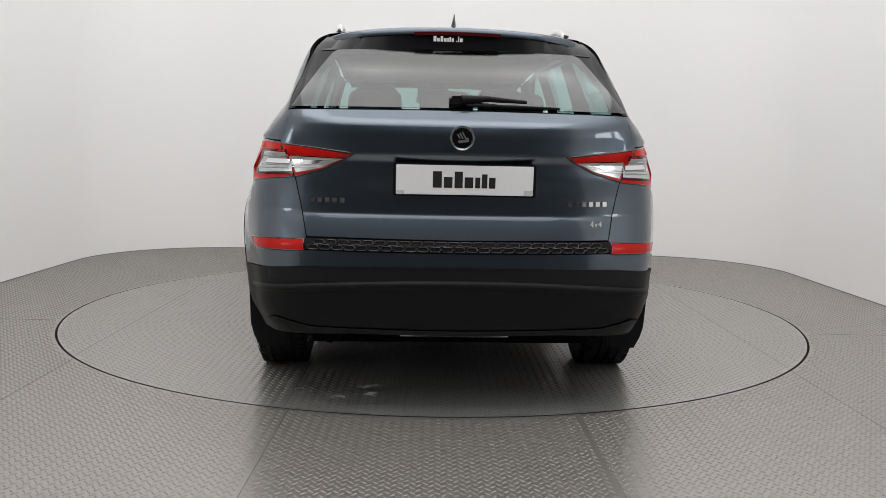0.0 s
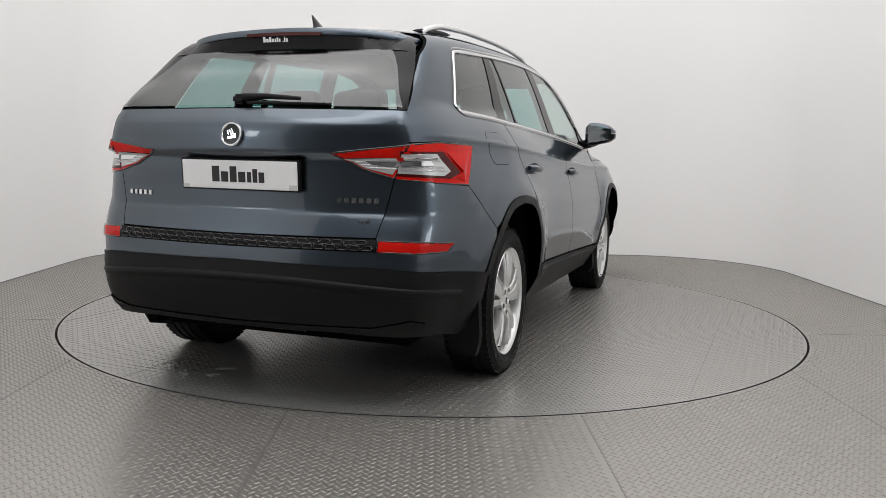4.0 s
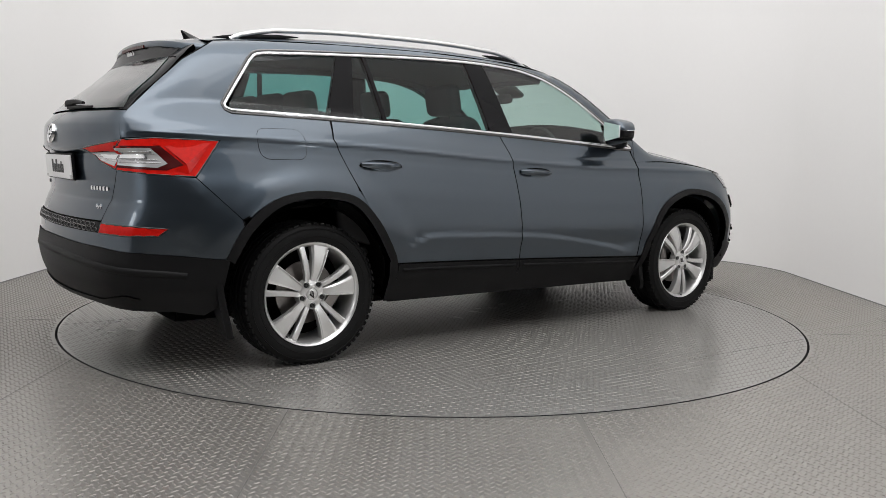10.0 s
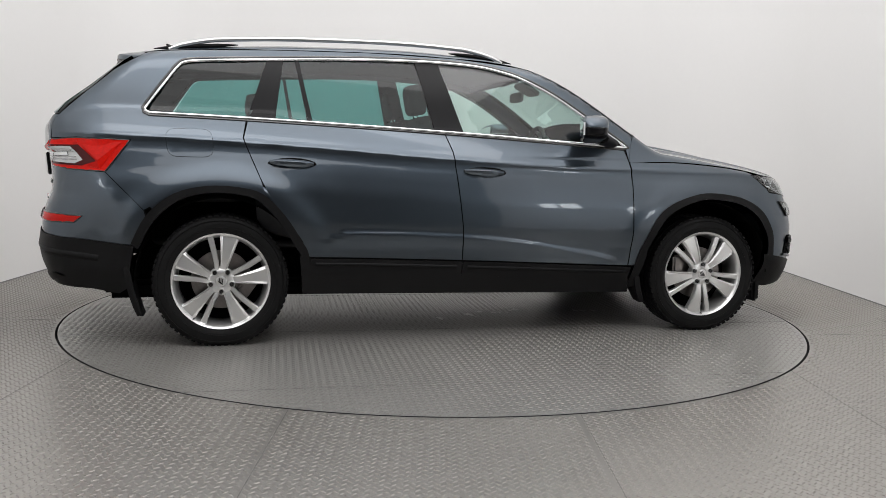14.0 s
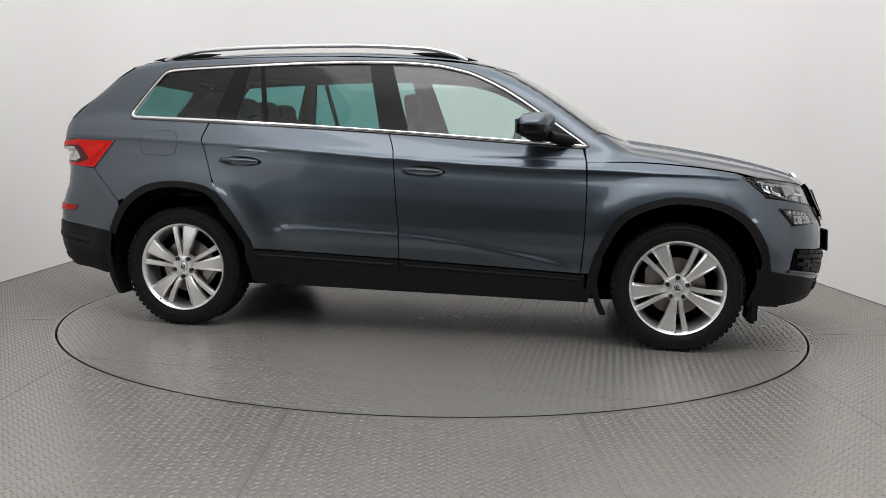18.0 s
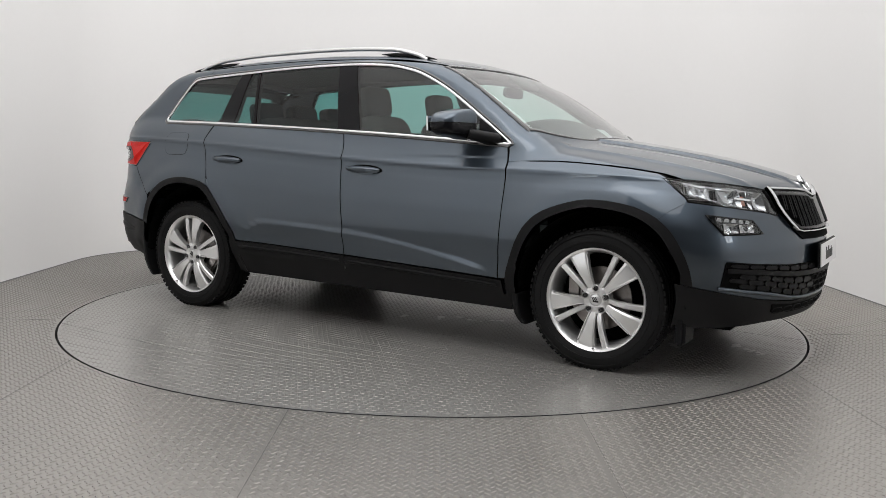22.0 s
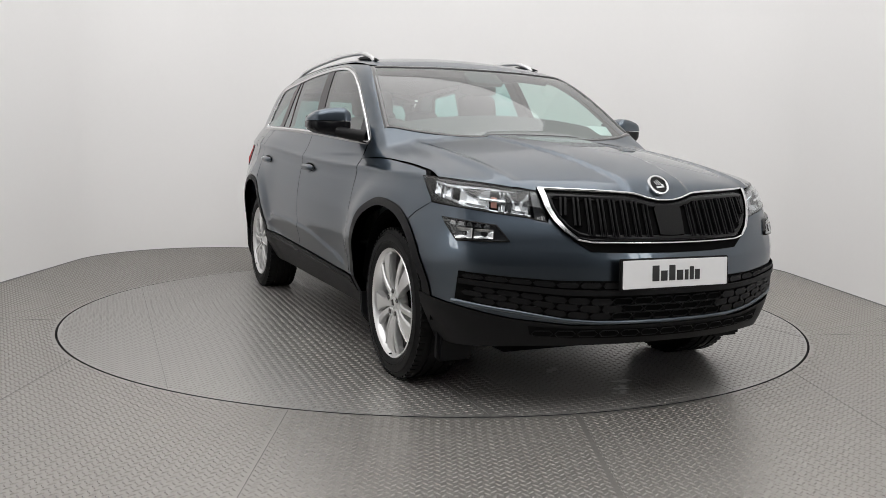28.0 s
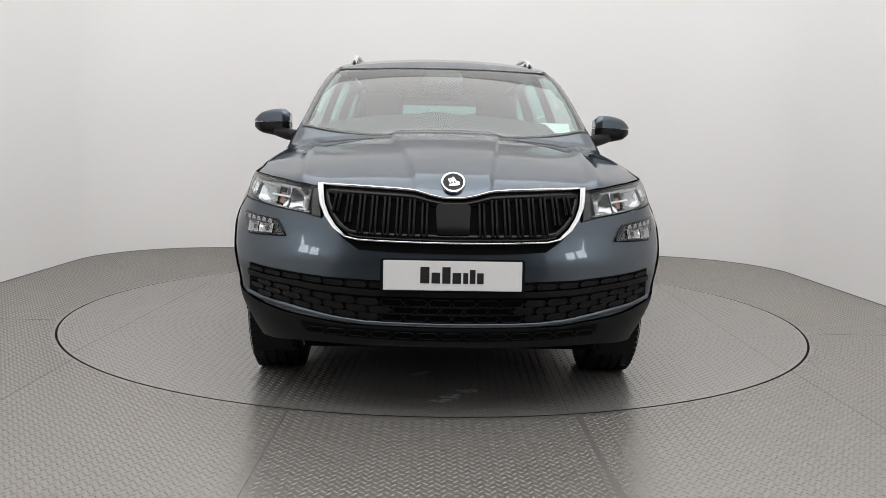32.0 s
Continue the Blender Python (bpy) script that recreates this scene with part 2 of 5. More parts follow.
def on_skin(uv, way, lift=0.0):
    uv = np.asarray(uv, float)
    o, d = WAYS[way](uv[:, 0], uv[:, 1])
    p, hit = onto(np.stack(o, -1), np.stack(d, -1), 2.6)
    n = slope(p)
    return p + n * lift, n


def flow(pts, n=5, closed=False):
    """Points along a smooth curve through pts."""
    p = [np.array(q, float) for q in pts]
    out = []
    k = len(p)
    for i in range(k if closed else k - 1):
        a, b, c, d = (p[(i + j) % k] if closed else p[min(max(i + j, 0), k - 1)] for j in (-1, 0, 1, 2))
        for s in range(n):
            t = s / n
            out.append(tuple(.5 * (2 * b + (c - a) * t + (2 * a - 5 * b + 4 * c - d) * t * t + (3 * b - a - 3 * c + d) * t ** 3)))
    if not closed:
        out.append(tuple(p[-1]))
    return out


def rounded(pts, r, n=4):
    """The outline with its corners rounded."""
    out = []
    k = len(pts)
    for i in range(k):
        a, b, c = (np.array(pts[(i + j) % k], float) for j in (-1, 0, 1))
        la, lc = np.linalg.norm(a - b), np.linalg.norm(c - b)
        s, e = b + (a - b) / la * min(r, la * .45), b + (c - b) / lc * min(r, lc * .45)
        for j in range(n + 1):
            t = j / n
            out.append(tuple((1 - t) ** 2 * s + 2 * t * (1 - t) * b + t * t * e))
    return out


def inset(pts, d):
    """The outline drawn in by d, in the units of its plane."""
    p = np.array(pts, float)
    q, w = np.roll(p, 1, 0), np.roll(p, -1, 0)
    turn = np.sign(np.sum(p[:, 0] * w[:, 1] - w[:, 0] * p[:, 1]))
    a, b = p - q, w - p
    a /= np.linalg.norm(a, axis=1)[:, None] + 1e-12
    b /= np.linalg.norm(b, axis=1)[:, None] + 1e-12
    na, nb = np.stack([-a[:, 1], a[:, 0]], -1) * turn, np.stack([-b[:, 1], b[:, 0]], -1) * turn
    m = na + nb
    m /= np.maximum(np.sum(m * na, 1), .4)[:, None]
    return [tuple(v) for v in p + m * d]


def panel(name, pts, way, material, parent, step=(.05, .05), lift=0.0, depth=.012, gap=0.0, label="", sides=(1,)):
    """A sheet of the skin inside an outline, with edges turned inwards; sides (1, -1) makes its mirror twin too."""
    raw = pts
    if gap:
        k = np.array([57.0 / 1.1, 1.0]) if way[0] == "W" else np.array([1.0, 1.0])
        pts = [tuple(np.array(q) * k) for q in inset([tuple(np.array(q) / k) for q in pts], gap)]
    bm = bmesh.new()
    bm.faces.new([bm.verts.new((u, v, 0)) for u, v in pts])
    for ax in (0, 1):
        lo, hi = min(q[ax] for q in pts), max(q[ax] for q in pts)
        st = step[ax]
        for j in range(math.floor(lo / st) + 1, math.ceil(hi / st)):
            co, no = Vector((0, 0, 0)), Vector((0, 0, 0))
            co[ax], no[ax] = j * st, 1
            bmesh.ops.bisect_plane(bm, geom=bm.verts[:] + bm.edges[:] + bm.faces[:], plane_co=co, plane_no=no, dist=1e-6)
    bm.verts.index_update()
    uv = np.array([(v.co.x, v.co.y) for v in bm.verts])
    p, n = on_skin(uv, way, lift)
    faces = [[v.index for v in f.verts] for f in bm.faces]
    rim = [(e.verts[0].index, e.verts[1].index) for e in bm.edges if len(e.link_faces) == 1]
    bm.free()
    flip = 0
    for f in faces[:200]:
        a, b, c = p[f[0]], p[f[1]], p[f[2]]
        flip += np.sign(np.dot(np.cross(b - a, c - a), n[f[0]]))
    if flip < 0:
        faces = [f[::-1] for f in faces]
    vs, ns = list(p), list(n)
    mid = p.mean(0)
    if depth:
        for a, b in rim:
            k = len(vs)
            vs += [p[a], p[b], p[b] - n[b] * depth, p[a] - n[a] * depth]
            fn = np.cross(p[b] - p[a], n[a])
            fn = fn / (np.linalg.norm(fn) + 1e-9)
            out = np.dot(fn, (p[a] + p[b]) / 2 - mid) > 0
            ns += [fn if out else -fn] * 4
            faces.append([k, k + 1, k + 2, k + 3] if out else [k + 3, k + 2, k + 1, k])
    if gap:
        # near-black strip below the gap stands in for its shade
        band("gap_backing", raw, way, DARK, parent, -.0055, .0055, lift=-.005, depth=.002, closed=True, sides=sides)
    made = []
    for sd in sides:
        v2 = [(q[0], q[1] * sd, q[2]) for q in vs]
        n2 = [(q[0], q[1] * sd, q[2]) for q in ns]
        ob = mesh_part(name, v2, faces if sd > 0 else [f[::-1] for f in faces], material, parent, label, True)
        if len(ob.data.vertices) == len(n2):
            ob.data.normals_split_custom_set_from_vertices(n2)
        made.append(ob)
    return made


def band(name, pts, way, material, parent, w0, w1, lift=.004, depth=.008, closed=False, label="", sides=(1,)):
    """A strip along a line on the skin, from w0 to w1 beside it, raised in its middle."""
    unit = np.array([57.0 / 1.1, 1.0]) if way[0] == "W" else np.array([1.0, 1.0])
    fine = []
    ends = list(zip(pts, list(pts[1:]) + [pts[0]])) if closed else list(zip(pts[:-1], pts[1:]))
    for u, v in ends:
        u, v = np.array(u, float), np.array(v, float)
        k = max(1, math.ceil(np.linalg.norm((v - u) / unit) / .03))
        fine += [u + (v - u) * i / k for i in range(k)]
    p = np.array(fine if closed else fine + [np.array(pts[-1], float)])
    a = np.roll(p, -1, 0) - np.roll(p, 1, 0) if closed else np.gradient(p, axis=0)
    k = np.array([57.0 / 1.1, 1.0]) if way[0] == "W" else np.array([1.0, 1.0])
    a = a / k
    t = np.stack([-a[:, 1], a[:, 0]], -1) / np.linalg.norm(a, axis=1)[:, None] * k
    rows = []
    for w, l in ((w0, lift - depth), (w0, lift * .7), ((w0 + w1) / 2, lift), (w1, lift * .7), (w1, lift - depth)):
        rows.append((p + t * w, np.full(len(p), l)))
    q, nq = on_skin(np.concatenate([r[0] for r in rows]), way)
    q = q + nq * np.concatenate([r[1] for r in rows])[:, None]
    rows = list(q.reshape(len(rows), len(p), 3))
    m, n = len(rows), len(p)
    vs = [rows[j][i] for i in range(n) for j in range(m)]
    fs = []
    for i in range(n if closed else n - 1):
        for j in range(m - 1):
            q = ((i + 1) % n) * m
            fs.append((i * m + j, i * m + j + 1, q + j + 1, q + j))
    made = []
    for sd in sides:
        ob = mesh_part(name, [(v[0], v[1] * sd, v[2]) for v in vs], fs, material, parent, label, True)
        bm = bmesh.new()
        bm.from_mesh(ob.data)
        bmesh.ops.recalc_face_normals(bm, faces=bm.faces)
        bm.to_mesh(ob.data)
        bm.free()
        made.append(ob)
    return made


def twin(ys):
    """An outline given for one side only, closed by its mirror image."""
    return list(ys) + [(-u, v) for u, v in reversed(ys) if abs(u) > 1e-6]



def wrap(pts):
    """Points of the side view as (angle, height) round the car's nearer end."""
    q = on_skin(pts, "R")[0]
    return [(math.degrees(math.atan2(abs(p[1]), abs(p[0]) - 1)), p[2]) for p in q]


# ---- the studio ----
def ring_floor(name, r0, r1, material, n=160, z=0.0, depth=.03):
    rs = [r0, r0 + .02, 3.0, 4.2, 6.0, r1]
    vs, fs = [], []
    for i in range(n):
        a = 2 * math.pi * i / n
        vs.append((r0 * math.cos(a), r0 * math.sin(a), z - depth))
        for r in rs:
            vs.append((r * math.cos(a), r * math.sin(a), z))
    k = len(rs) + 1
    for i in range(n):
        q = ((i + 1) % n) * k
        for j in range(k - 1):
            fs.append((i * k + j, i * k + j + 1, q + j + 1, q + j))
    return mesh_part(name, vs, fs, material)


def studs(name, spots, material, parent, label, h):
    """Raised lozenges of tread plate: small ridges, leaning to and fro from column to column."""
    x, y, s = spots
    l, w = .0145, .0044
    c, d = math.cos(radians(46)), math.sin(radians(46))
    ax, ay = c * np.ones_like(x), d * s
    base = np.stack([x, y, np.full_like(x, .0002)], -1)
    al = np.stack([ax, ay, 0 * x], -1)
    ac = np.stack([-ay, ax, 0 * x], -1)
    up = np.array([0, 0, h])
    v = np.stack([base - al * l, base + ac * w, base + al * l, base - ac * w, base - al * l * .6 + up, base + al * l * .6 + up], 1).reshape(-1, 3)
    f = []
    for i in range(len(x)):
        o = 6 * i
        f += [(o, o + 3, o + 5, o + 4), (o + 2, o + 1, o + 4, o + 5), (o, o + 4, o + 1), (o + 2, o + 5, o + 3)]
    ob = mesh_part(name, v, f, material, parent, label)
    bm = bmesh.new()
    bm.from_mesh(ob.data)
    bmesh.ops.recalc_face_normals(bm, faces=bm.faces)
    bm.to_mesh(ob.data)
    bm.free()
    ob["kind"] = "stuff"
    return ob


def stud_grid(x0, x1, y0, y1, keep):
    i, j = np.meshgrid(np.arange(math.floor(x0 / .0193), math.ceil(x1 / .0193)), np.arange(math.floor(y0 / .037), math.ceil(y1 / .037)))
    i, j = i.ravel(), j.ravel()
    x, y = i * .0193, (j + .5 * (i % 2)) * .037
    k = keep(x, y)
    return x[k], y[k], np.where(i[k] % 2 == 0, 1.0, -1.0)


TABLE_R = 2.2665
floor = tagged(ring_floor("floor", TABLE_R + .013, 9.5, FLOOR, depth=.001), "grey steel tread-plate studio floor", "floor", kind="structure")
studs("tread_studs", stud_grid(-3.25, 3.25, -4.9, 3.3, lambda x, y: (np.hypot(x, y) > TABLE_R + .03) & (np.abs(np.abs(x) - .58) > .012) & (np.abs(y + .56) > .012) & (np.abs(x) < 3.22) & (np.abs(x) < 1.0 + (y + 5.3) * .62)), STUD, floor, "raised lozenge pattern of the steel floor", .0027)
for sx in (-2.92, -1.75, -.575, .595, 1.76, 2.93):
    y1 = -math.sqrt(max(TABLE_R ** 2 - sx * sx, 0)) - .015
    box_part("joint", (sx, (y1 - 5.2) / 2, .0005), (.0022, y1 + 5.2, .0016), JOINT, floor, 0)
for sd in (-1, 1):
    box_part("joint", (sd * 2.72, -.56, .0005), (.95, .002, .002), JOINT, floor, 0)
pit = tagged(lathe("turntable_pit", [(.01, -.06), (TABLE_R + .0132, -.06), (TABLE_R + .0132, -.001)], SEAM, axis="z", n=96), "dark gap round the turntable", "pit", kind="structure")

turntable = tagged(new("turntable"), "round steel tread-plate car turntable set flush in the floor", "turntable")
disc = lathe("deck", [(.001, 0), (.8, 0), (1.6, 0), (TABLE_R, 0)], PLATE, turntable, n=160, axis="z", smooth=False)
lathe("edge", [(TABLE_R, -.0002), (TABLE_R, -.055)], SEAM, turntable, n=160, axis="z")
studs("tread_studs", stud_grid(-2.3, 2.3, -2.3, 2.3, lambda x, y: (np.hypot(x, y) < TABLE_R - .012) & (np.abs(np.abs(x) - .6) > .01)), STUD, turntable, "raised lozenge pattern of the turntable", .0017)
for sx in (-1.77, -.6, .6, 1.77):
    hy = math.sqrt(TABLE_R ** 2 - sx * sx) - .01
    box_part("joint", (sx, 0, .0004), (.0015, 2 * hy, .0014), JOINT, turntable, 0)

# dried splashes of water in the plates' dips
rnd = random.Random(4)
for mx, my, ml, mw, turn in ((-.33, -2.0, .20, .05, 10), (-.27, -1.86, .07, .03, 40), (.13, .99, .17, .04, 75), (.14, .345, .24, .035, 80), (.22, .20, .10, .03, 30), (.06, .52, .07, .03, 120), (-.11, 2.0, .18, .06, 60), (-.20, 1.90, .08, .03, 10), (.02, 1.62, .09, .025, 50), (.30, -.02, .07, .02, 0)):
    bm = bmesh.new()
    for k in range(9):
        c = pose(mx, my, 0, 0, 0, turn) @ Vector((rnd.uniform(-.5, .5) * ml, rnd.uniform(-.5, .5) * mw, .0020 + .0001 * k))
        size = rnd.uniform(.010, .024)
        ring = [bm.verts.new((c.x + size * rnd.uniform(.5, 1.3) * math.cos(q * .785), c.y + size * rnd.uniform(.4, 1.0) * math.sin(q * .785), c.z)) for q in range(8)]
        bm.faces.new(ring)
    part("water_mark", bm, MARK, turntable, "pale dried water mark")["kind"] = "stuff"


def wall_plan():
    """The plan of the white booth: straight sides, rounded back corners."""
    pts = [(-3.23, -5.6)]
    for i in range(17):
        a = math.pi - i / 16 * math.pi / 2
        pts.append((-2.03 + 1.2 * math.cos(a), 2.05 + 1.2 * math.sin(a)))
    return pts + [(-u, v) for u, v in reversed(pts)]


def wall_mesh(name, pts, h, thick, material):
    p = np.array(pts)
    a = np.gradient(p, axis=0)
    t = np.stack([-a[:, 1], a[:, 0]], -1) / np.linalg.norm(a, axis=1)[:, None]
    vs, fs = [], []
    for u, o in zip(p, p + t * thick):
        vs += [(*u, -.005), (*u, h), (*o, h), (*o, -.005)]
    for i in range(len(p) - 1):
        for j in range(4):
            fs.append((4 * i + j, 4 * i + (j + 1) % 4, 4 * i + 4 + (j + 1) % 4, 4 * i + 4 + j))
    k = 4 * (len(p) - 1)
    fs += [(0, 1, 2, 3), (k + 3, k + 2, k + 1, k)]
    ob = mesh_part(name, vs, fs, material)
    bm = bmesh.new()
    bm.from_mesh(ob.data)
    bmesh.ops.recalc_face_normals(bm, faces=bm.faces)
    for f in bm.faces:
        f.smooth = True
    for e in bm.edges:
        e.smooth = len(e.link_faces) == 2 and e.calc_face_angle(0) < .4
    bm.to_mesh(ob.data)
    bm.free()
    return ob


tagged(wall_mesh("wall_booth", wall_plan(), 6.4, .12, WALL), "matt white curved studio backdrop wall", "wall", kind="structure")
line = [(u, v - .006) if v > 2.05 else (u - math.copysign(.006, u), v) for u, v in wall_plan()]
tagged(wall_mesh("trim", line, .008, .01, FOOT), "thin dark joint along the foot of the wall", "trim", kind="structure")
tagged(box_part("ceiling", (0, -2.1, 6.5), (17, 15, .12), CEIL, bevel=0), "white studio ceiling", "ceiling", kind="structure")
for nm, c, s in (("wall_south", (0, -7.4, 3.2), (17, .15, 6.5)), ("wall_east", (8.3, -3, 3.2), (.15, 13, 6.5)), ("wall_west", (-8.3, -3, 3.2), (.15, 13, 6.5)), ("wall_north", (0, 5.2, 3.2), (17, .15, 6.5))):
    tagged(box_part(nm, c, s, ROOM, bevel=0), "plain dark grey hall wall", "wall", kind="structure")

# two small lit windows in the booth's sides, beside the camera
for sd, nm in ((-1, "window_1"), (1, "window_2")):
    win = tagged(new(nm), "small two-pane window with daylight behind obscured glass", "window", kind="structure")
    x = 3.215 * sd
    for y in (-4.42, -4.0):
        box_part("pane", (x, y, 1.55), (.012, .34, .55), DAY, win, .002)
    for y in (-4.63, -4.21, -3.79):
        box_part("window_frame", (x - .008 * sd, y, 1.55), (.04, .07, .66), WALL, win, .004)
    for z in (1.245, 1.855):
        box_part("window_frame", (x - .009 * sd, -4.21, z), (.036, .90, .06), WALL, win, .004)

# unseen, added behind the camera so the tailgate mirrors something dark
shutter = tagged(new("door_added"), "unseen dark roller shutter added for its reflection in the car", "door", kind="structure")
for i in range(24):
    box_part("slat", (0, -7.315, .05 + i * .1), (2.7, .03, .092), SHUTTER, shutter, .012)


# ---- the car ----
car = tagged(new("car"), "dark blue-grey metallic SUV with roof rails on a turntable", "car")
BOTH = (1, -1)
S = (.05, .0125)

SILL_Z = spline([(-1.1, .475), (-.1, .443), (.9, .402)])
WIN_LOW = spline([(-1.8, 1.205), (-1.25, 1.188), (-.19, 1.142), (.9, 1.078)])
REAR_ARCH = [(-1.835, .54), (-1.755, .69), (-1.62, .80), (-1.46, .84), (-1.30, .835), (-1.18, .80), (-1.07, .69), (-.985, .56), (-.945, .475), (-.925, .27)]
FRONT_ARCH = [(.915, .27), (.925, .405), (.955, .51), (1.03, .67), (1.13, .76), (1.31, .82), (1.45, .823), (1.59, .80), (1.70, .75), (1.78, .67), (1.845, .53), (1.875, .29)]


def low_line(x0, x1, f, n=8, d=0.0):
    return [(x0 + (x1 - x0) * i / n, float(f(x0 + (x1 - x0) * i / n)) + d) for i in range(n + 1)]


def doors():
    rear = low_line(-1.255, -.198, WIN_LOW, d=-.006) + [(-.175, 1.08), (-.16, 1.035), (-.137, .85), (-.11, .62), (-.108, .444)]
    rear += low_line(-.108, -.945, SILL_Z) + [(-.985, .56), (-1.07, .69), (-1.135, .765), (-1.19, .87), (-1.262, 1.04), (-1.278, 1.085)]
    front = low_line(-.198, .872, WIN_LOW, d=-.006) + [(.892, 1.0), (.901, .85), (.897, .6), (.882, .403)]
    front += low_line(.882, -.108, SILL_Z) + [(-.11, .62), (-.137, .85), (-.16, 1.035), (-.175, 1.08)]
    for nm, o, hx, hz, lab in (("rear_door", rear, -1.035, .962, "rear door skin in blue-grey metallic"), ("front_door", front, .01, .93, "front door skin in blue-grey metallic")):
        for d, sd in zip(panel(nm, o, "R", PAINT, car, S, depth=.02, gap=.003, label=lab, sides=BOTH), BOTH):
            handle(d, hx, hz, sd)


def handle(parent, x, z, sd):
    """Pull handle: bulge in place of the dished cup, bowed grip and lock cover."""
    p, n = on_skin([(x, z)], "R", 0)
    y = p[0][1]
    # bulge shaped to catch light where the hollow cup would
    bm = bmesh.new()
    bmesh.ops.create_uvsphere(bm, u_segments=20, v_segments=10, radius=1, matrix=Matrix.Translation((x + .015, (y - .001) * sd, z - .022)) @ Matrix.Diagonal((.062, .0085, .024, 1)))
    part("cup_bulge", bm, PAINT, parent, "bulge that catches light in place of the dished recess", True)
    # dark ellipse put in as the shade round the grip
    bm = bmesh.new()
    bmesh.ops.create_uvsphere(bm, u_segments=20, v_segments=8, radius=1, matrix=Matrix.Translation((x + .002, y * sd, z - .007)) @ Matrix.Diagonal((.128, .0065, .034, 1)))
    part("handle_shade", bm, DARK, parent, "dark ellipse standing for the shade round the handle", True)
    vs, fs = [], []
    m = 18
    for i in range(m):
        t = i / (m - 1)
        q = 2 * t - 1
        u = x + q * .113
        w = .0185 * (1 - .55 * abs(q) ** 3)
        out = .014 + .022 * (1 - q ** 4)
        zc = z - .004 * q
        for a, b in ((-.006, -w), (out * .7, -w), (out, -w * .3), (out, w * .4), (out * .6, w), (-.006, w)):
            vs.append((u, (y - a) * sd, zc + b))
    for i in range(m - 1):
        for j in range(6):
            fs.append((i * 6 + j, i * 6 + (j + 1) % 6, i * 6 + 6 + (j + 1) % 6, i * 6 + 6 + j))
    fs += [tuple(range(6)), tuple(range((m - 1) * 6 + 5, (m - 1) * 6 - 1, -1))]
    ob = mesh_part("handle", vs, fs, PAINT, parent, "body-coloured pull handle")
    fix(ob)


def fix(ob, angle=.7):
    bm = bmesh.new()
    bm.from_mesh(ob.data)
    bmesh.ops.recalc_face_normals(bm, faces=bm.faces)
    for f in bm.faces:
        f.smooth = True
    for e in bm.edges:
        e.smooth = len(e.link_faces) == 2 and e.calc_face_angle(0) < angle
    bm.to_mesh(ob.data)
    bm.free()
    return ob


def body_sides():
    wing_top = [(q[0], min(q[2], z1) - .002) for q, z1 in zip(on_skin([(1.02, .844), (1.16, .838), (1.28, .835), (1.39, .832), (1.53, .821), (1.66, .810)], "T")[0], (1.02, 1.015, 1.01, 1.0, .985, .965))]
    fender = [(.896, 1.006)] + wing_top + [(1.70, .943), (1.745, .895), (1.80, .852), (1.815, .832), (1.74, .785), (1.70, .75), (1.59, .80), (1.45, .823), (1.31, .82), (1.13, .76), (1.03, .67), (.955, .51), (.925, .405), (.884, .404), (.897, .6), (.901, .85)]
    panel("front_wing", fender, "R", PAINT, car, S, depth=.02, gap=.0028, sides=BOTH, label="front wing in blue-grey metallic")
    roof_edge = [(q[0], q[2]) for q in on_skin([(-1.45, .588), (-1.6, .570), (-1.76, .549)], "T")[0]]
    quarter = [(-1.28, 1.085), (-1.262, 1.182), (-1.5, 1.190), (-1.74, 1.198), (-1.785, 1.225), (-1.70, 1.35), (-1.60, 1.478), (-1.56, 1.495), (-1.45, 1.50)] + roof_edge + [
               (-1.925, 1.43), (-2.062, 1.31), (-2.178, 1.20), (-2.225, 1.15), (-2.235, 1.066), (-2.1, 1.073), (-1.83, 1.064), (-1.95, .90), (-1.765, .715), (-1.62, .80), (-1.46, .84), (-1.30, .835), (-1.165, .79), (-1.19, .87), (-1.262, 1.04)]
    panel("rear_wing", quarter, "R", PAINT, car, S, depth=.02, gap=.0018, sides=BOTH, label="rear wing and pillar in blue-grey metallic")
    flap = rounded([(-1.665, 1.125), (-1.435, 1.125), (-1.425, .985), (-1.65, .985)], .05)
    panel("fuel_flap", flap, "R", PAINT, car, (.05, .05), lift=.0012, depth=.004, label="fuel filler flap")
    band("flap_gap", flap, "R", DARK, car, -.0018, .0018, lift=.0008, depth=.002, closed=True)
    cant = flow(WIN_TOP, 4)
    up = [(.96, .748), (.75, .703), (.55, .655), (.37, .612), (.30, .618), (-.1, .625), (-.6, .620), (-1.1, .607), (-1.45, .59)]
    up = [(1.0, 1.075)] + [(q[0], q[2]) for q in on_skin(up, "T")[0]]
    panel("cant_rail", [(u, v + .012) for u, v in cant] + [(.905, 1.07)] + up, "R", PAINT, car, (.04, .04), depth=.01, sides=BOTH, label="roof side rail and windscreen pillar")
    cowl = [(.885, 1.075), (.96, 1.085), (.93, 1.0), (.896, 1.0)]
    panel("wing_corner", cowl, "R", PAINT, car, (.03, .03), lift=-.001, depth=.01, sides=BOTH)
    # black cladding
    ra = flow(REAR_ARCH, 4)
    ri = [(u + (-1.395 - u) * (.085 if v > .5 else .11), v - .036 * min(max((v - .35) / .3, 0), 1)) for u, v in ra]
    panel("arch_cladding", ra + ri[::-1], "R", BLACK, car, (.05, .05), lift=.004, depth=.045, sides=BOTH, label="black plastic wheel-arch trim")
    band("arch_lip", [q for q in ra if q[1] > .58 and q[0] > -1.75], "R", PAINT, car, -.01, .035, lift=-.0015, depth=.004, sides=BOTH, label="painted lip round the wheel arch")
    fa = flow(FRONT_ARCH, 4)
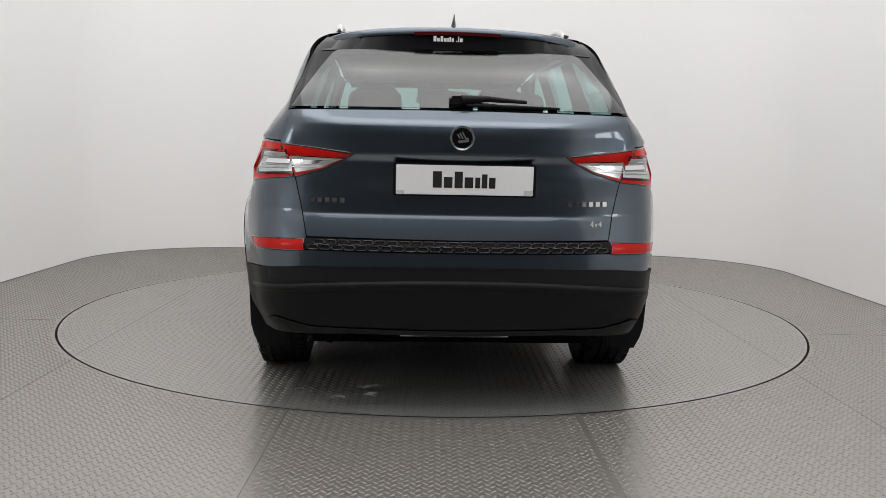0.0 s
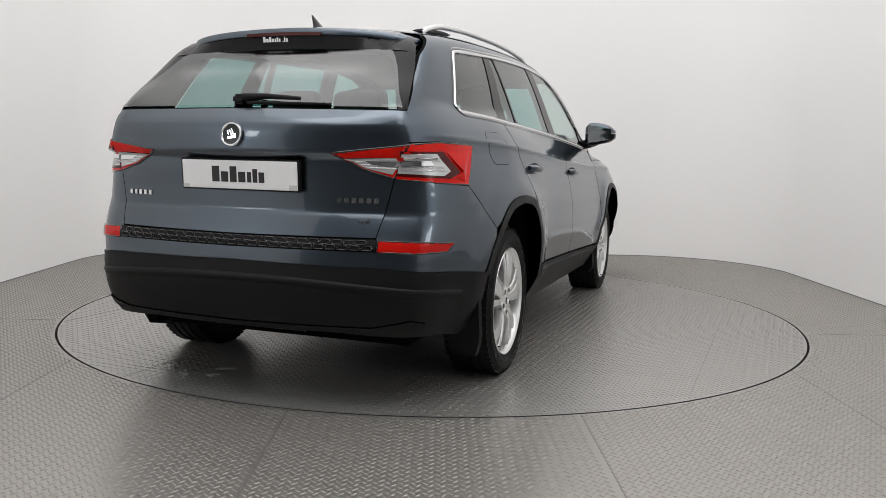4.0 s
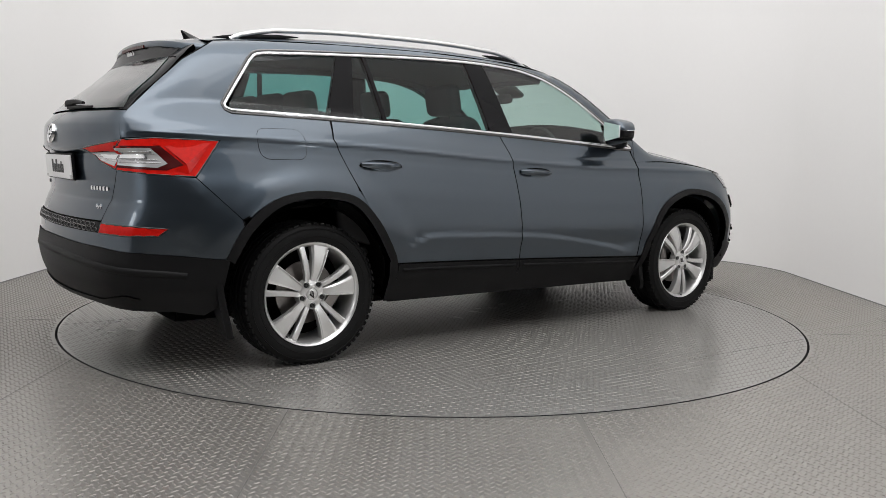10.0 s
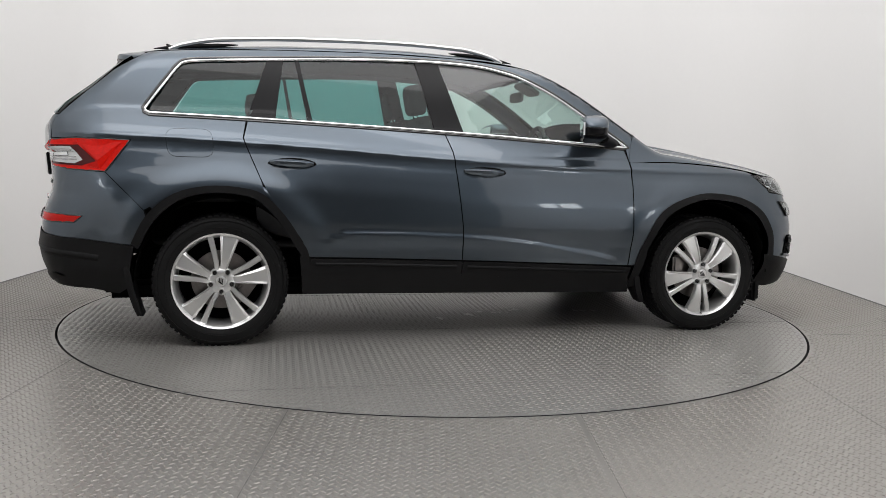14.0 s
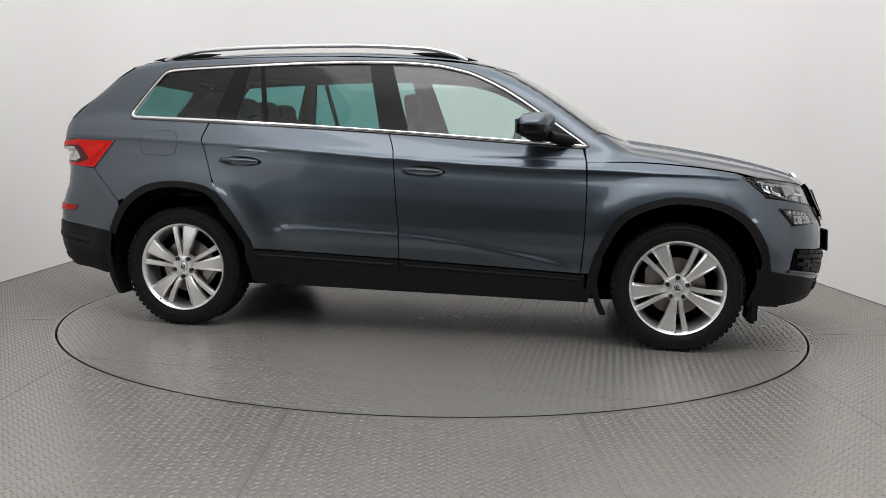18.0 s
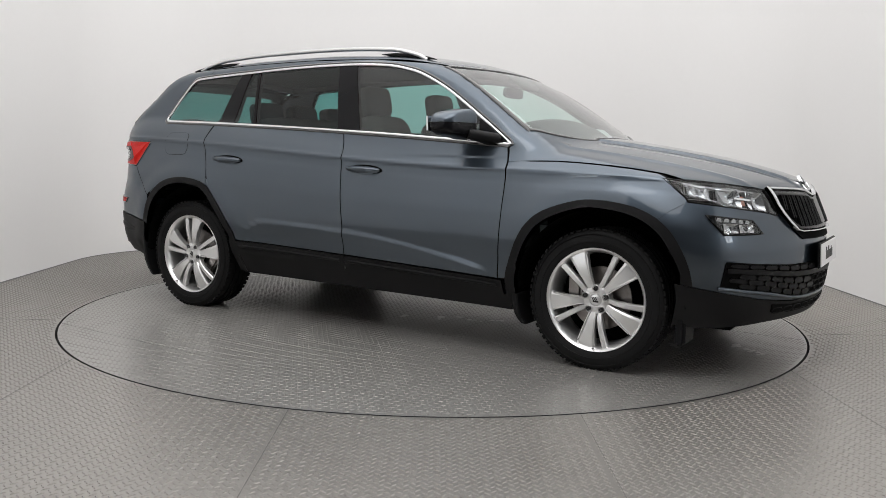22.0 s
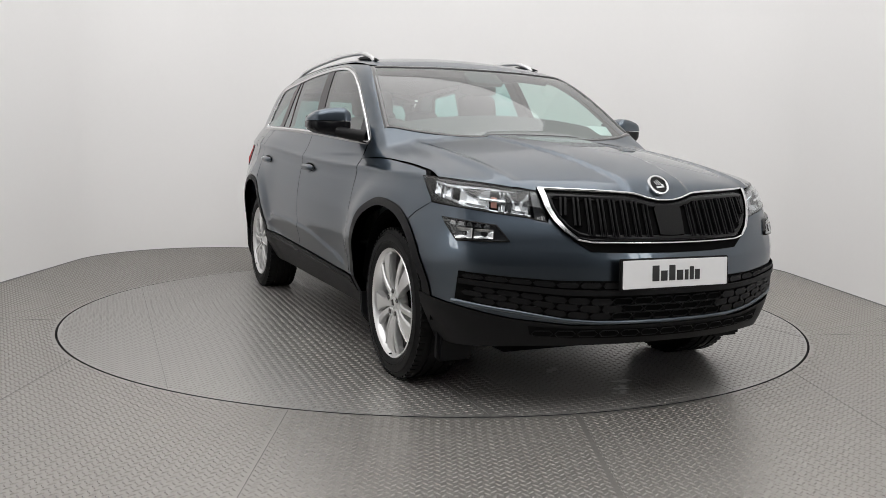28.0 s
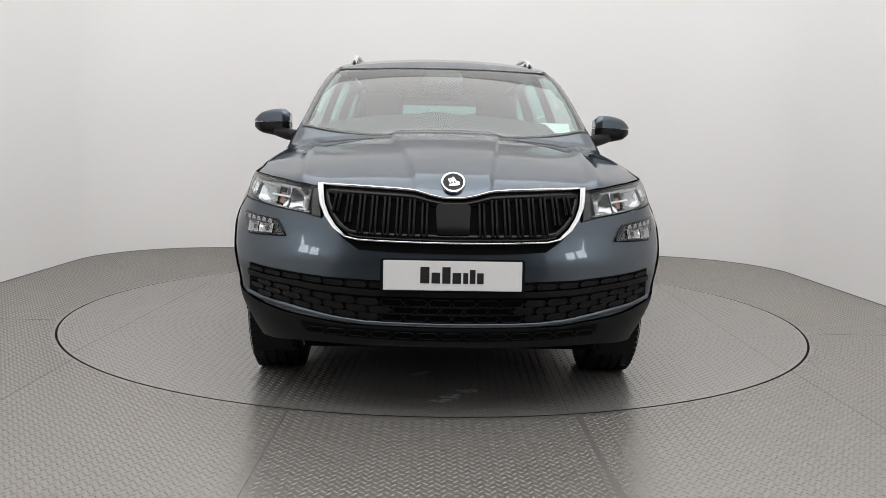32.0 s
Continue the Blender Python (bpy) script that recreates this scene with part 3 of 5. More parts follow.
    band("arch_lip", [q for q in fa if q[1] > .52 and q[0] < 1.68], "R", PAINT, car, -.01, .035, lift=-.0015, depth=.004, sides=BOTH, label="painted lip round the wheel arch")
    fi = [(u + (1.395 - u) * (.085 if v > .5 else .11), v - .036 * min(max((v - .35) / .3, 0), 1)) for u, v in fa]
    panel("arch_cladding", fa + fi[::-1], "R", BLACK, car, (.05, .05), lift=.004, depth=.045, sides=BOTH, label="black plastic wheel-arch trim")
    for x0, x1 in ((-.942, -.108), (-.108, .905)):
        top = low_line(x0, x1, SILL_Z, d=-.002)
        bot = low_line(x1, x0, SILL_Z, d=-.085)
        panel("door_cladding", top + bot, "R", BLACK, car, (.06, .04), lift=.006, depth=.02, gap=.002, sides=BOTH, label="black plastic strip along the door foot")
        mid = low_line(x0 + .03, x1 - .03, SILL_Z, d=-.033)
        band("cladding_ridge", mid, "R", BLACK, car, -.008, .008, lift=.013, depth=.008, sides=BOTH)
    sill = low_line(-.95, .93, SILL_Z, d=-.083) + [(.93, .235), (-.95, .262)]
    panel("sill", sill, "R", BLACK, car, (.08, .04), lift=.002, depth=.08, sides=BOTH, label="black plastic side sill")


WIN_TOP = [(-1.60, 1.468), (-1.56, 1.485), (-1.45, 1.495), (-1.12, 1.513), (-.7, 1.532), (-.28, 1.538), (0, 1.525), (.16, 1.497), (.28, 1.460), (.46, 1.372), (.66, 1.243), (.895, 1.082)]


def side_windows():
    top = flow(WIN_TOP, 5)

    def upper(x0, x1, d=0.0):
        xs = [p[0] for p in top]
        zs = [p[1] for p in top]
        return [(x0 + (x1 - x0) * i / 8, float(np.interp(x0 + (x1 - x0) * i / 8, xs, zs)) + d) for i in range(9)]
    # dark pillars between the panes
    for nm, o in (("pillar_c", [(-1.15, 1.508), (-1.065, 1.510), (-1.115, 1.183), (-1.26, 1.187)]),
                  ("pillar_b", [(-.345, 1.533), (-.215, 1.533), (-.085, 1.138), (-.25, 1.144)]),
                  ("pillar_d", [(-1.004, 1.514), (-.984, 1.515), (-.915, 1.172), (-.940, 1.174)])):
        panel(nm, o, "R", PILLAR, car, (.05, .05), lift=-.003, depth=.03, sides=BOTH, label="satin black window pillar")
    q = [(-1.755, 1.222), (-1.735, 1.206), (-1.5, 1.198), (-1.24, 1.19)] + [(-1.13, 1.508), (-1.45, 1.492), (-1.555, 1.478), (-1.60, 1.455)]
    panel("quarter_window", rounded(q, .03), "R", TINT, car, (.06, .06), lift=-.006, depth=.003, sides=BOTH, label="dark privacy glass rear side window")
    r = low_line(-1.13, -.235, WIN_LOW) + upper(-.34, -1.075)
    panel("rear_door_window", r, "R", TINT, car, (.06, .06), lift=-.006, depth=.003, sides=BOTH, label="dark privacy glass rear door window")
    f = low_line(-.1, .87, WIN_LOW) + [(.66, 1.240), (.46, 1.368)] + upper(.28, -.22)
    panel("front_door_window", f, "R", GLASS, car, (.06, .06), lift=-.006, depth=.003, sides=BOTH, label="clear green-tinted front door window")
    panel("mirror_sail", [(.675, 1.226), (.70, 1.098), (.79, 1.091), (.878, 1.087), (.78, 1.156)], "R", PILLAR, car, (.05, .05), lift=-.001, depth=.02, sides=BOTH, label="black triangular trim at the mirror foot")
    # rubber and bright surround
    ring = [(-1.772, 1.232), (-1.768, 1.214), (-1.745, 1.203)] + low_line(-1.70, .875, WIN_LOW, 16) + [(.893, 1.083)] + top[::-1][1:-1] + [(-1.62, 1.445), (-1.70, 1.335)]
    band("window_seal", ring, "R", GLOSS, car, -.003, -.016, lift=.003, depth=.012, closed=True, sides=BOTH, label="black rubber window seal")
    band("chrome_trim", ring, "R", CHROME, car, -.003, .009, lift=.006, depth=.01, closed=True, sides=BOTH, label="bright chrome window surround")


def roof_and_screens():
    roof = [(.475, 0), (.46, .25), (.42, .45), (.375, .585), (.30, .615), (-.1, .622), (-.6, .618), (-1.1, .605), (-1.5, .58), (-1.78, .548), (-1.80, .4), (-1.82, 0)]
    panel("roof", roof + [(u, -v) for u, v in roof[::-1][1:-1]], "T", PAINT, car, (.06, .06), lift=.002, depth=.012, label="roof panel in blue-grey metallic")
    screen = [(1.165, 0), (1.13, .35), (1.05, .58), (.955, .735), (.37, .615), (.425, .45), (.465, .25), (.48, 0)]
    panel("windscreen", screen + [(u, -v) for u, v in screen[::-1][1:-1]], "T", SCREEN_GLASS, car, (.06, .06), lift=-.002, depth=.004, label="large clear windscreen")
    for sd in BOTH:
        band("screen_seal", flow([(.962, .742 * sd), (.75, .70 * sd), (.55, .655 * sd), (.37, .612 * sd)], 5), "T", GLOSS, car, -.012, .012, lift=.003, depth=.01)
    band("screen_seal", flow([(.374, -.612), (.44, -.40), (.478, 0), (.44, .40), (.374, .612)], 5), "T", GLOSS, car, -.010, .010, lift=.003, depth=.01)
    band("screen_seal", flow([(.958, -.738), (1.048, -.585), (1.128, -.35), (1.162, 0), (1.128, .35), (1.048, .585), (.958, .738)], 5), "T", GLOSS, car, -.009, .009, lift=.006, depth=.012)
    scuttle = [(1.215, 0), (1.18, .35), (1.09, .60), (.975, .77), (.94, .76), (1.04, .56), (1.115, .33), (1.15, 0)]
    panel("scuttle", scuttle + [(u, -v) for u, v in scuttle[::-1][1:-1]], "T", BLACK, car, (.06, .06), lift=-.008, depth=.02, label="black plastic scuttle panel")
    edge = [(q[0], q[1]) for q in on_skin([(46.5, .932), (43.6, .928), (39.5, .920), (35.5, .913), (30.8, .901), (26.2, .890), (24.6, .888)], "WF")[0]]
    hood = [(1.158, 0), (1.124, .35), (1.034, .60), (.946, .765), (.90, .83), (.898, .850), (1.16, .838), (1.39, .832), (1.68, .808)] + edge + [(2.165, .32), (2.195, .16), (2.215, .10), (2.225, 0)]
    panel("bonnet", hood + [(u, -v) for u, v in hood[::-1][1:-1]], "T", PAINT, car, (.06, .0125), lift=.002, depth=.015, label="ridged bonnet in blue-grey metallic")
    frame = [(.667, 1.190), (.648, 1.27), (.616, 1.38), (.586, 1.46), (.55, 1.507), (.30, 1.528), (0, 1.535)]
    hole = twin([(.640, 1.190), (.588, 1.29), (.543, 1.37), (.50, 1.425), (.47, 1.440), (.30, 1.447), (0, 1.449)])
    panel("tailgate_glass_frame", twin(frame) + hole[::-1], "B", PILLAR, car, (.05, .04), lift=.001, depth=.02, label="gloss black border of the rear window")
    g = [(.652, 1.197), (.60, 1.29), (.555, 1.37), (.51, 1.435), (.48, 1.450), (.30, 1.456), (0, 1.458)]
    panel("rear_window", twin(g), "B", REAR, car, (.06, .05), lift=.004, depth=.003, label="dark tinted rear window")
    # spoiler: a thin wing over the rear window
    vs, fs = [], []
    ys = np.linspace(-.565, .565, 29)
    prof = [(-1.79, .003), (-1.86, .003), (-1.925, .003), (-1.958, .0), (-1.966, -.010), (-1.966, -.026), (-1.950, -.032), (-1.80, -.03)]
    for y in ys:
        for x, dz in prof:
            k = .16 * y * y + .10 * abs(y / .56) ** 8
            vs.append((x + k * (1 if x < -1.85 else .2), y, float(ROOF(x)) - .10 * y * y - .012 * abs(y / .56) ** 6 + dz))
    m = len(prof)
    for i in range(len(ys) - 1):
        for j in range(m):
            fs.append((i * m + j, i * m + (j + 1) % m, i * m + m + (j + 1) % m, i * m + m + j))
    fs += [tuple(range(m)), tuple(range(len(vs) - 1, len(vs) - m - 1, -1))]
    sp = fix(mesh_part("roof_spoiler", vs, fs, PAINT, car, "body-coloured roof spoiler"))
    vs, fs = [], []
    face = [(-1.945, -.006), (-1.957, -.012), (-1.962, None), (-1.945, -.004), (-1.86, .012)]
    for y in ys:
        for x, dz in face:
            k = .16 * y * y + .10 * abs(y / .56) ** 8
            up = float(ROOF(-1.97)) - .10 * y * y - .012 * abs(y / .56) ** 6
            low = 1.458 - .045 * y * y
            if dz is None:
                x = float(on_skin([(abs(y) * .995, low)], "B")[0][0][0]) - .006 - k
            vs.append((x + k, y * .995, low if dz is None else (up if dz < -.005 else low) + dz))
    m = len(face)
    for i in range(len(ys) - 1):
        for j in range(m - 1):
            fs.append((i * m + j, i * m + j + 1, i * m + m + j + 1, i * m + m + j))
    fix(mesh_part("spoiler_face", vs, fs, PILLAR, sp, "black rear face of the spoiler"))
    return sp


def front_end():
    bump = [(0, .845), (12, .872), (22.6, .884), (24.0, .768), (27.7, .784), (32, .795), (38.5, .812)] + [(u + 1.0, v) for u, v in wrap([(1.815, .832), (1.74, .785), (1.71, .74)])] + wrap([ (1.765, .66), (1.83, .53), (1.855, .44)]) + [(38, .40), (19, .35), (0, .35)]
    panel("front_bumper", twin(bump), "WF", PAINT, car, (2.5, .035), lift=-.002, depth=.015, label="front bumper in blue-grey metallic")
    low = [(0, .366), (19, .366), (30, .392), (40, .43), (49, .465), (48, .38), (47, .262), (42, .255), (28, .28), (0, .288)]
    panel("lower_bumper", twin(low), "WF", BLACK, car, (2.5, .035), lift=.006, depth=.03, label="black plastic lower front bumper")
    slot = [(0, .352), (12, .352), (20, .354), (27.2, .366), (26.8, .33), (20, .316), (0, .314)]
    panel("lower_slot", twin(slot), "WF", DARK, car, (2.5, .03), lift=.008, depth=.004)
    for c in range(-6, 7):
        u = c * 4.1
        if abs(u) < 25:
            band("mesh_cell", [(u - 1.9, .334), (u - 1.3, .346), (u + 1.3, .346), (u + 1.9, .334), (u + 1.3, .322), (u - 1.3, .322)], "WF", BLACK, car, -.002, .002, lift=.011, depth=.006, closed=True)
    air = [(0, .543), (10.5, .543), (22, .546), (30.8, .558), (39.7, .571), (40.4, .458), (29.5, .43), (21, .397), (15, .385), (0, .385)]
    grid = panel("lower_grille", twin(air), "WF", DARK, car, (2.5, .035), lift=.002, depth=.004, label="black lower air intake")[0]
    band("grille_lip", [(k, float(np.interp(abs(k), [0, 15, 21, 29.5, 40.4], [.378, .378, .389, .421, .450]))) for k in np.linspace(-41, 41, 45)], "WF", PAINT, car, -.008, .008, lift=.012, depth=.012)
    # a row of flat hexagon plates, a smooth bar and three more rows in the intake
    def level(u, t):
        zt = float(np.interp(abs(u), [0, 10.5, 22, 39], [.540, .540, .543, .566]))
        zb = float(np.interp(abs(u), [0, 15, 21, 29.5, 40], [.388, .388, .400, .432, .460]))
        return zt + (zb - zt) * t
    for r, (t0, t1) in enumerate(((.02, .17), (.42, .60), (.61, .79), (.80, .98))):
        for c in range(-10, 11):
            u = (c + (r % 2) * .5) * 4.1
            if abs(u) > 37.4 or r == 0 and abs(u) < 12:
                continue
            tm = (t0 + t1) / 2
            hexa = [(u + a * 2.0, level(u + a * 2.0, t)) for a, t in ((-1, tm), (-.74, t0), (.74, t0), (1, tm), (.74, t1), (-.74, t1))]
            if abs(u) > 11:
                panel("mesh_cell", hexa, "WF", BLACK, grid, (9, .2), lift=.009, depth=.006)
            else:
                band("mesh_cell", hexa, "WF", BLACK, grid, -.0022, .0022, lift=.010, depth=.008, closed=True)
    bar = [(k, level(k, .21 - .02 * abs(k) / 40)) for k in np.linspace(-39.5, 39.5, 33)] + [(k, level(k, .34 + .05 * abs(k) / 40)) for k in np.linspace(39.5, -39.5, 33)]
    panel("intake_bar", bar, "WF", BLACK, grid, (2.5, .03), lift=.014, depth=.012, label="smooth black bar across the intake")
    # radiator grille
    ho = [(0, .849), (.04, .850), (.085, .858), (.14, .874), (.22, .879), (.36, .884), (.525, .890), (.505, .795), (.47, .75), (.425, .70), (.36, .658), (.2, .653), (0, .652)]
    hc = [(0, .853), (.04, .854), (.085, .862), (.14, .877), (.22, .882), (.36, .887), (.52, .892), (.505, .82), (.485, .775), (.455, .735), (.41, .702), (.36, .692), (.2, .689), (0, .688)]
    back = panel("radiator_grille", twin(ho), "F", DARK, car, (.05, .04), lift=.004, depth=.02, label="black grille with upright double ribs")[0]
    band("grille_frame", twin(hc), "F", CHROME, back, -.0035, .0035, lift=.020, depth=.02, closed=True, label="bright chrome grille surround")
    side = [(.526, .893), (.512, .82), (.490, .772), (.458, .732), (.412, .700), (.406, .706), (.446, .740), (.474, .779), (.492, .82), (.504, .889)]
    panel("grille_side", side, "F", CHROME, back, (.02, .02), lift=.018, depth=.016, sides=BOTH, label="broad bright side of the grille surround")
    inner = inset(twin(hc), .022)
    band("grille_inner_frame", inner, "F", RIB, back, -.012, .012, lift=.013, depth=.012, closed=True)
    for i in range(-9, 10):
        if abs(i) < 2:
            continue
        y = .0475 * i + math.copysign(.012, i)
        top = float(np.interp(abs(y), [0, .1, .16, .32, .5], [.83, .832, .848, .856, .862]))
        bot = .712 if abs(y) < .34 else .712 + (abs(y) - .34) * .8
        for dy in (-.0085, .0085):
            ln = [(y + dy + math.copysign(.012 * (1 - t), y) * (abs(y) / .45), bot + (top - bot) * t) for t in np.linspace(0, 1, 7)]
            band("grille_rib", ln, "F", RIB, back, -.0064, .0064, lift=.020, depth=.016)
    panel("radar_cover", twin([(0, .832), (.055, .832), (.066, .82), (.06, .72), (0, .716)]), "F", RIB, back, (.05, .05), lift=.014, depth=.012, label="smooth black sensor cover")
    # lamps
    for sd in BOTH:
        def mir(o):
            return [(u * sd, v) for u, v in o]
        tip = wrap([(1.692, .934), (1.748, .897), (1.803, .855), (1.815, .838)])
        hl = [tip[0], (43.6, .924), (35.5, .909), (26.2, .886), (24.3, .771), (27.7, .787), (32, .798), (38.5, .815)] + tip[:0:-1]
        box_l = panel("headlamp", mir(hl), "WF", GLOSS, car, (2.5, .03), lift=-.042, depth=.01, label="clear headlamp with chrome reflectors")[0]
        band("lamp_surround", mir(hl), "WF", RIB, box_l, -.001, .003, lift=.001, depth=.046, closed=True)
        low_edge = lambda q: float(np.interp(q, [24.3, 27.7, 32, 38.5, 45, 49], [.771, .787, .798, .815, .85, .88])) + .008
        top_edge = lambda q: float(np.interp(q, [26.2, 35.5, 43.6, 47], [.886, .909, .924, .93])) - .012
        dish(box_l, 27.6, 31.6, low_edge, top_edge, sd, .034)
        dish(box_l, 34.8, 40.6, low_edge, top_edge, sd, .034)
        dish(box_l, 42.2, 44.4, low_edge, top_edge, sd, .022)
        dish(box_l, 44.9, 46.6, low_edge, top_edge, sd, .018)
        dish(box_l, 31.9, 33.1, low_edge, top_edge, sd, .014)
        panel("turn_reflector", mir([(33.4, .822), (34.5, .825), (34.6, .868), (33.5, .866)]), "WF", AMBER, box_l, (.8, .015), lift=-.016, depth=.014, label="pale amber turn-signal reflector")
        band("lamp_bar", mir([(31.9, .846), (36.5, .856)]), "WF", CHROME, box_l, -.004, .004, lift=-.008, depth=.012)
        band("lamp_bar", mir([(47, .922), (44, .906), (36, .897), (30, .884)]), "WF", LAMPBACK, box_l, -.004, .004, lift=-.010, depth=.02)
        band("lamp_bar", mir([(27.2, .793), (32, .804), (38.5, .822), (45, .868)]), "WF", LAMPBACK, box_l, -.004, .004, lift=-.014, depth=.016)
        panel("lamp_mask", mir([(24.5, .775), (26.4, .784), (27.3, .884), (26.3, .884)]), "WF", GLOSS, box_l, (1.2, .02), lift=-.004, depth=.02, label="gloss black inner end of the lamp")
        panel("lens", mir(inset(hl, .002)), "WF", LENS, box_l, (2.5, .03), lift=.000, depth=.004, label="clear plastic lens")
        fl = [(43.6, .777), (33.2, .752), (30.8, .694), (40.2, .690)]
        fb = panel("fog_lamp", mir(fl), "WF", GLOSS, car, (2.5, .03), lift=.002, depth=.02, label="angular fog lamp in the bumper")[0]
        dish(fb, 33.6, 37.0, lambda q: .700, lambda q: .734, sd, .010, .010)
        dish(fb, 37.3, 40.4, lambda q: .699, lambda q: .738, sd, .010, .010)
        for k in range(5):
            a0 = 34.2 + 1.6 * k
            facet("reflector", mir([(a0, .737 + .003 * k), (a0 + 1.2, .740 + .003 * k), (a0 + .8, .754 + .003 * k), (a0 + .1, .750 + .003 * k)]), (.004, .005, .009, .008), LAMPBACK, fb, "WF")
        band("fog_surround", mir(fl), "WF", RIB, fb, -.005, .003, lift=.008, depth=.012, closed=True)
        panel("lens", mir(inset(fl, .004)), "WF", LENS, fb, (2.5, .03), lift=.008, depth=.005)


def dish(parent, a0, a1, low, top, sd, deep, edge=-.008):
    """A dished reflector between two angles round the nose and two edges."""
    nu, nv = 9, 7
    uv, lift = [], []
    for i in range(nu):
        for j in range(nv):
            s, t = i / (nu - 1), j / (nv - 1)
            q = a0 + (a1 - a0) * s
            uv.append((q * sd, low(q) + (top(q) - low(q)) * t))
            lift.append(edge - deep * (1 - (2 * s - 1) ** 2) * (1 - (2 * t - 1) ** 4))
    p, n = on_skin(uv, "WF")
    p = p + n * np.array(lift)[:, None]
    fs = [(i * nv + j, i * nv + j + 1, (i + 1) * nv + j + 1, (i + 1) * nv + j) for i in range(nu - 1) for j in range(nv - 1)]
    return mesh_part("reflector", p, fs, LAMPBACK, parent, "smooth chrome reflector", True)


def facet(name, pts, lifts, material, parent, way="WB"):
    """A flat polygon whose corners stand at lifts above the skin, with short walls below."""
    p, n = on_skin(pts, way)
    q = p + n * np.array(lifts)[:, None]
    k = len(q)
    vs = list(q) + list(p)
    fs = [tuple(range(k))] + [(i, (i + 1) % k, k + (i + 1) % k, k + i) for i in range(k)]
    ob = fix(mesh_part(name, vs, fs, material, parent), .02)
    return ob


def rear_end():
    gate = [(.668, 1.188), (.676, 1.13), (.695, 1.058), (.636, .928), (.586, .702), (0, .698)]
    tg = panel("tailgate", twin([(0, 1.192)] + gate), "B", PAINT, car, (.04, .0125), lift=0, depth=.02, gap=.002, label="tailgate in blue-grey metallic")[0]
    strip = [(0, .694), (.592, .697), (.588, .655), (0, .652)]
    st = panel("trim_strip", twin(strip), "B", BLACK, car, (.06, .04), lift=.004, depth=.01, label="black honeycomb trim strip")[0]
    for r in range(2):
        for c in range(-12, 13):
            u = (c + r * .5) * .0465
            if abs(u) > .565:
                continue
            z = .664 + r * .019
            hexa = [(u - .021, z), (u - .015, z + .008), (u + .015, z + .008), (u + .021, z), (u + .015, z - .008), (u - .015, z - .008)]
            band("strip_cell", hexa, "B", GLOSS, st, -.0022, .0022, lift=.0085, depth=.006, closed=True)
    side = []
    for z in np.linspace(.702, .928, 8):
        q = on_skin([(float(np.interp(z, [.702, .928], [.586, .636])), z)], "B")[0][0]
        side.append((math.degrees(math.atan2(q[1], -q[0] - 1)), z))
    bump = [(0, .650), (24.6, .652)] + side + [ (34.8, .913)] + wrap([(-1.95, .90), (-1.86, .81), (-1.765, .715), (-1.75, .66), (-1.82, .53)]) + [(36, .565), (25, .588), (0, .597)]
    panel("rear_bumper", twin(bump), "WB", PAINT, car, (2.5, .03), depth=.015, gap=.0015, label="rear bumper in blue-grey metallic")
    low = [(0, .598), (25, .589), (36, .566), (47.5, .536), (46.5, .45), (45, .33), (41.2, .28), (36.5, .304), (17, .329), (0, .329)]
    panel("lower_bumper", twin(low), "WB", BLACK, car, (2.5, .03), lift=.006, depth=.03, label="black plastic lower rear bumper")
    band("bumper_ridge", [(k, .535 - .0000 * k - .00004 * k * k) for k in np.linspace(-40, 40, 33)], "WB", BLACK, car, -.020, .012, lift=.0095, depth=.01)
    skid = [(0, .352), (24, .356), (30, .385), (32.5, .37), (27, .335), (0, .332)]
    panel("skid_edge", twin(skid), "WB", BLACK, car, (2.5, .03), lift=.012, depth=.014, label="black lower edge")
    for sd in BOTH:
        def mir(o):
            return [(u * sd, v) for u, v in o]
        panel('rear_corner', mir([(22, .67), (23, 1.0), (26, 1.15), (31, 1.17), (46, 1.09), (47, 1.0), (43, .88), (45, .70)]), 'WB', PAINT, car, (2, .03), lift=-.009, depth=.01)
        rf = panel("reflector", mir([(24.9, .692), (32, .688), (37.7, .679), (36.2, .647), (31, .646), (24.6, .650)]), "WB", DEEP_RED, car, (2, .02), lift=.005, depth=.01, label="red reflector in the bumper")
        band("reflector_surround", mir([(24.9, .692), (32, .688), (37.7, .679), (36.2, .647), (31, .646), (24.6, .650)]), "WB", GLOSS, rf[0], -.003, .004, lift=.006, depth=.008, closed=True)
        # lamp on the wing
        tip = wrap([(-1.838, 1.061), (-1.952, .905)])
        w = [(29.1, 1.057), (34.7, 1.068), (40, 1.065), tip[0], tip[1], (34.8, .914), (27.5, .928)]
        lm = panel("tail_lamp", mir(w), "WB", RED, car, (2, .025), lift=.004, depth=.02, label="red and clear angular tail lamp")[0]
        band("lamp_surround", mir(w), "WB", GLOSS, lm, -.004, .003, lift=.0048, depth=.01, closed=True)
        panel("lamp_well", mir([(28.1, 1.032), (35.6, 1.033), (39.4, .953), (37.0, .930), (27.6, .938)]), "WB", DIM_RED, lm, (2, .02), lift=.0055, depth=.004)
        panel("clear_segment", mir([(28.3, 1.022), (34.2, 1.024), (37.0, .958), (35.6, .940), (27.8, .948)]), "WB", CLEAR, lm, (2, .02), lift=.0068, depth=.004, label="clear ribbed lamp segment")
        for z, a1 in ((.960, 36.0), (.972, 35.6), (1.000, 34.8), (1.011, 34.4)):
            band("lamp_rib", mir([(28.4, z), (32, z), (a1, z)]), "WB", LAMPBACK, lm, -.003, .003, lift=.009, depth=.004)
        panel("lamp_block", mir([(28.4, .994), (33.2, .996), (33.8, .978), (28.3, .976)]), "WB", CHROME, lm, (1.5, .02), lift=.010, depth=.005)
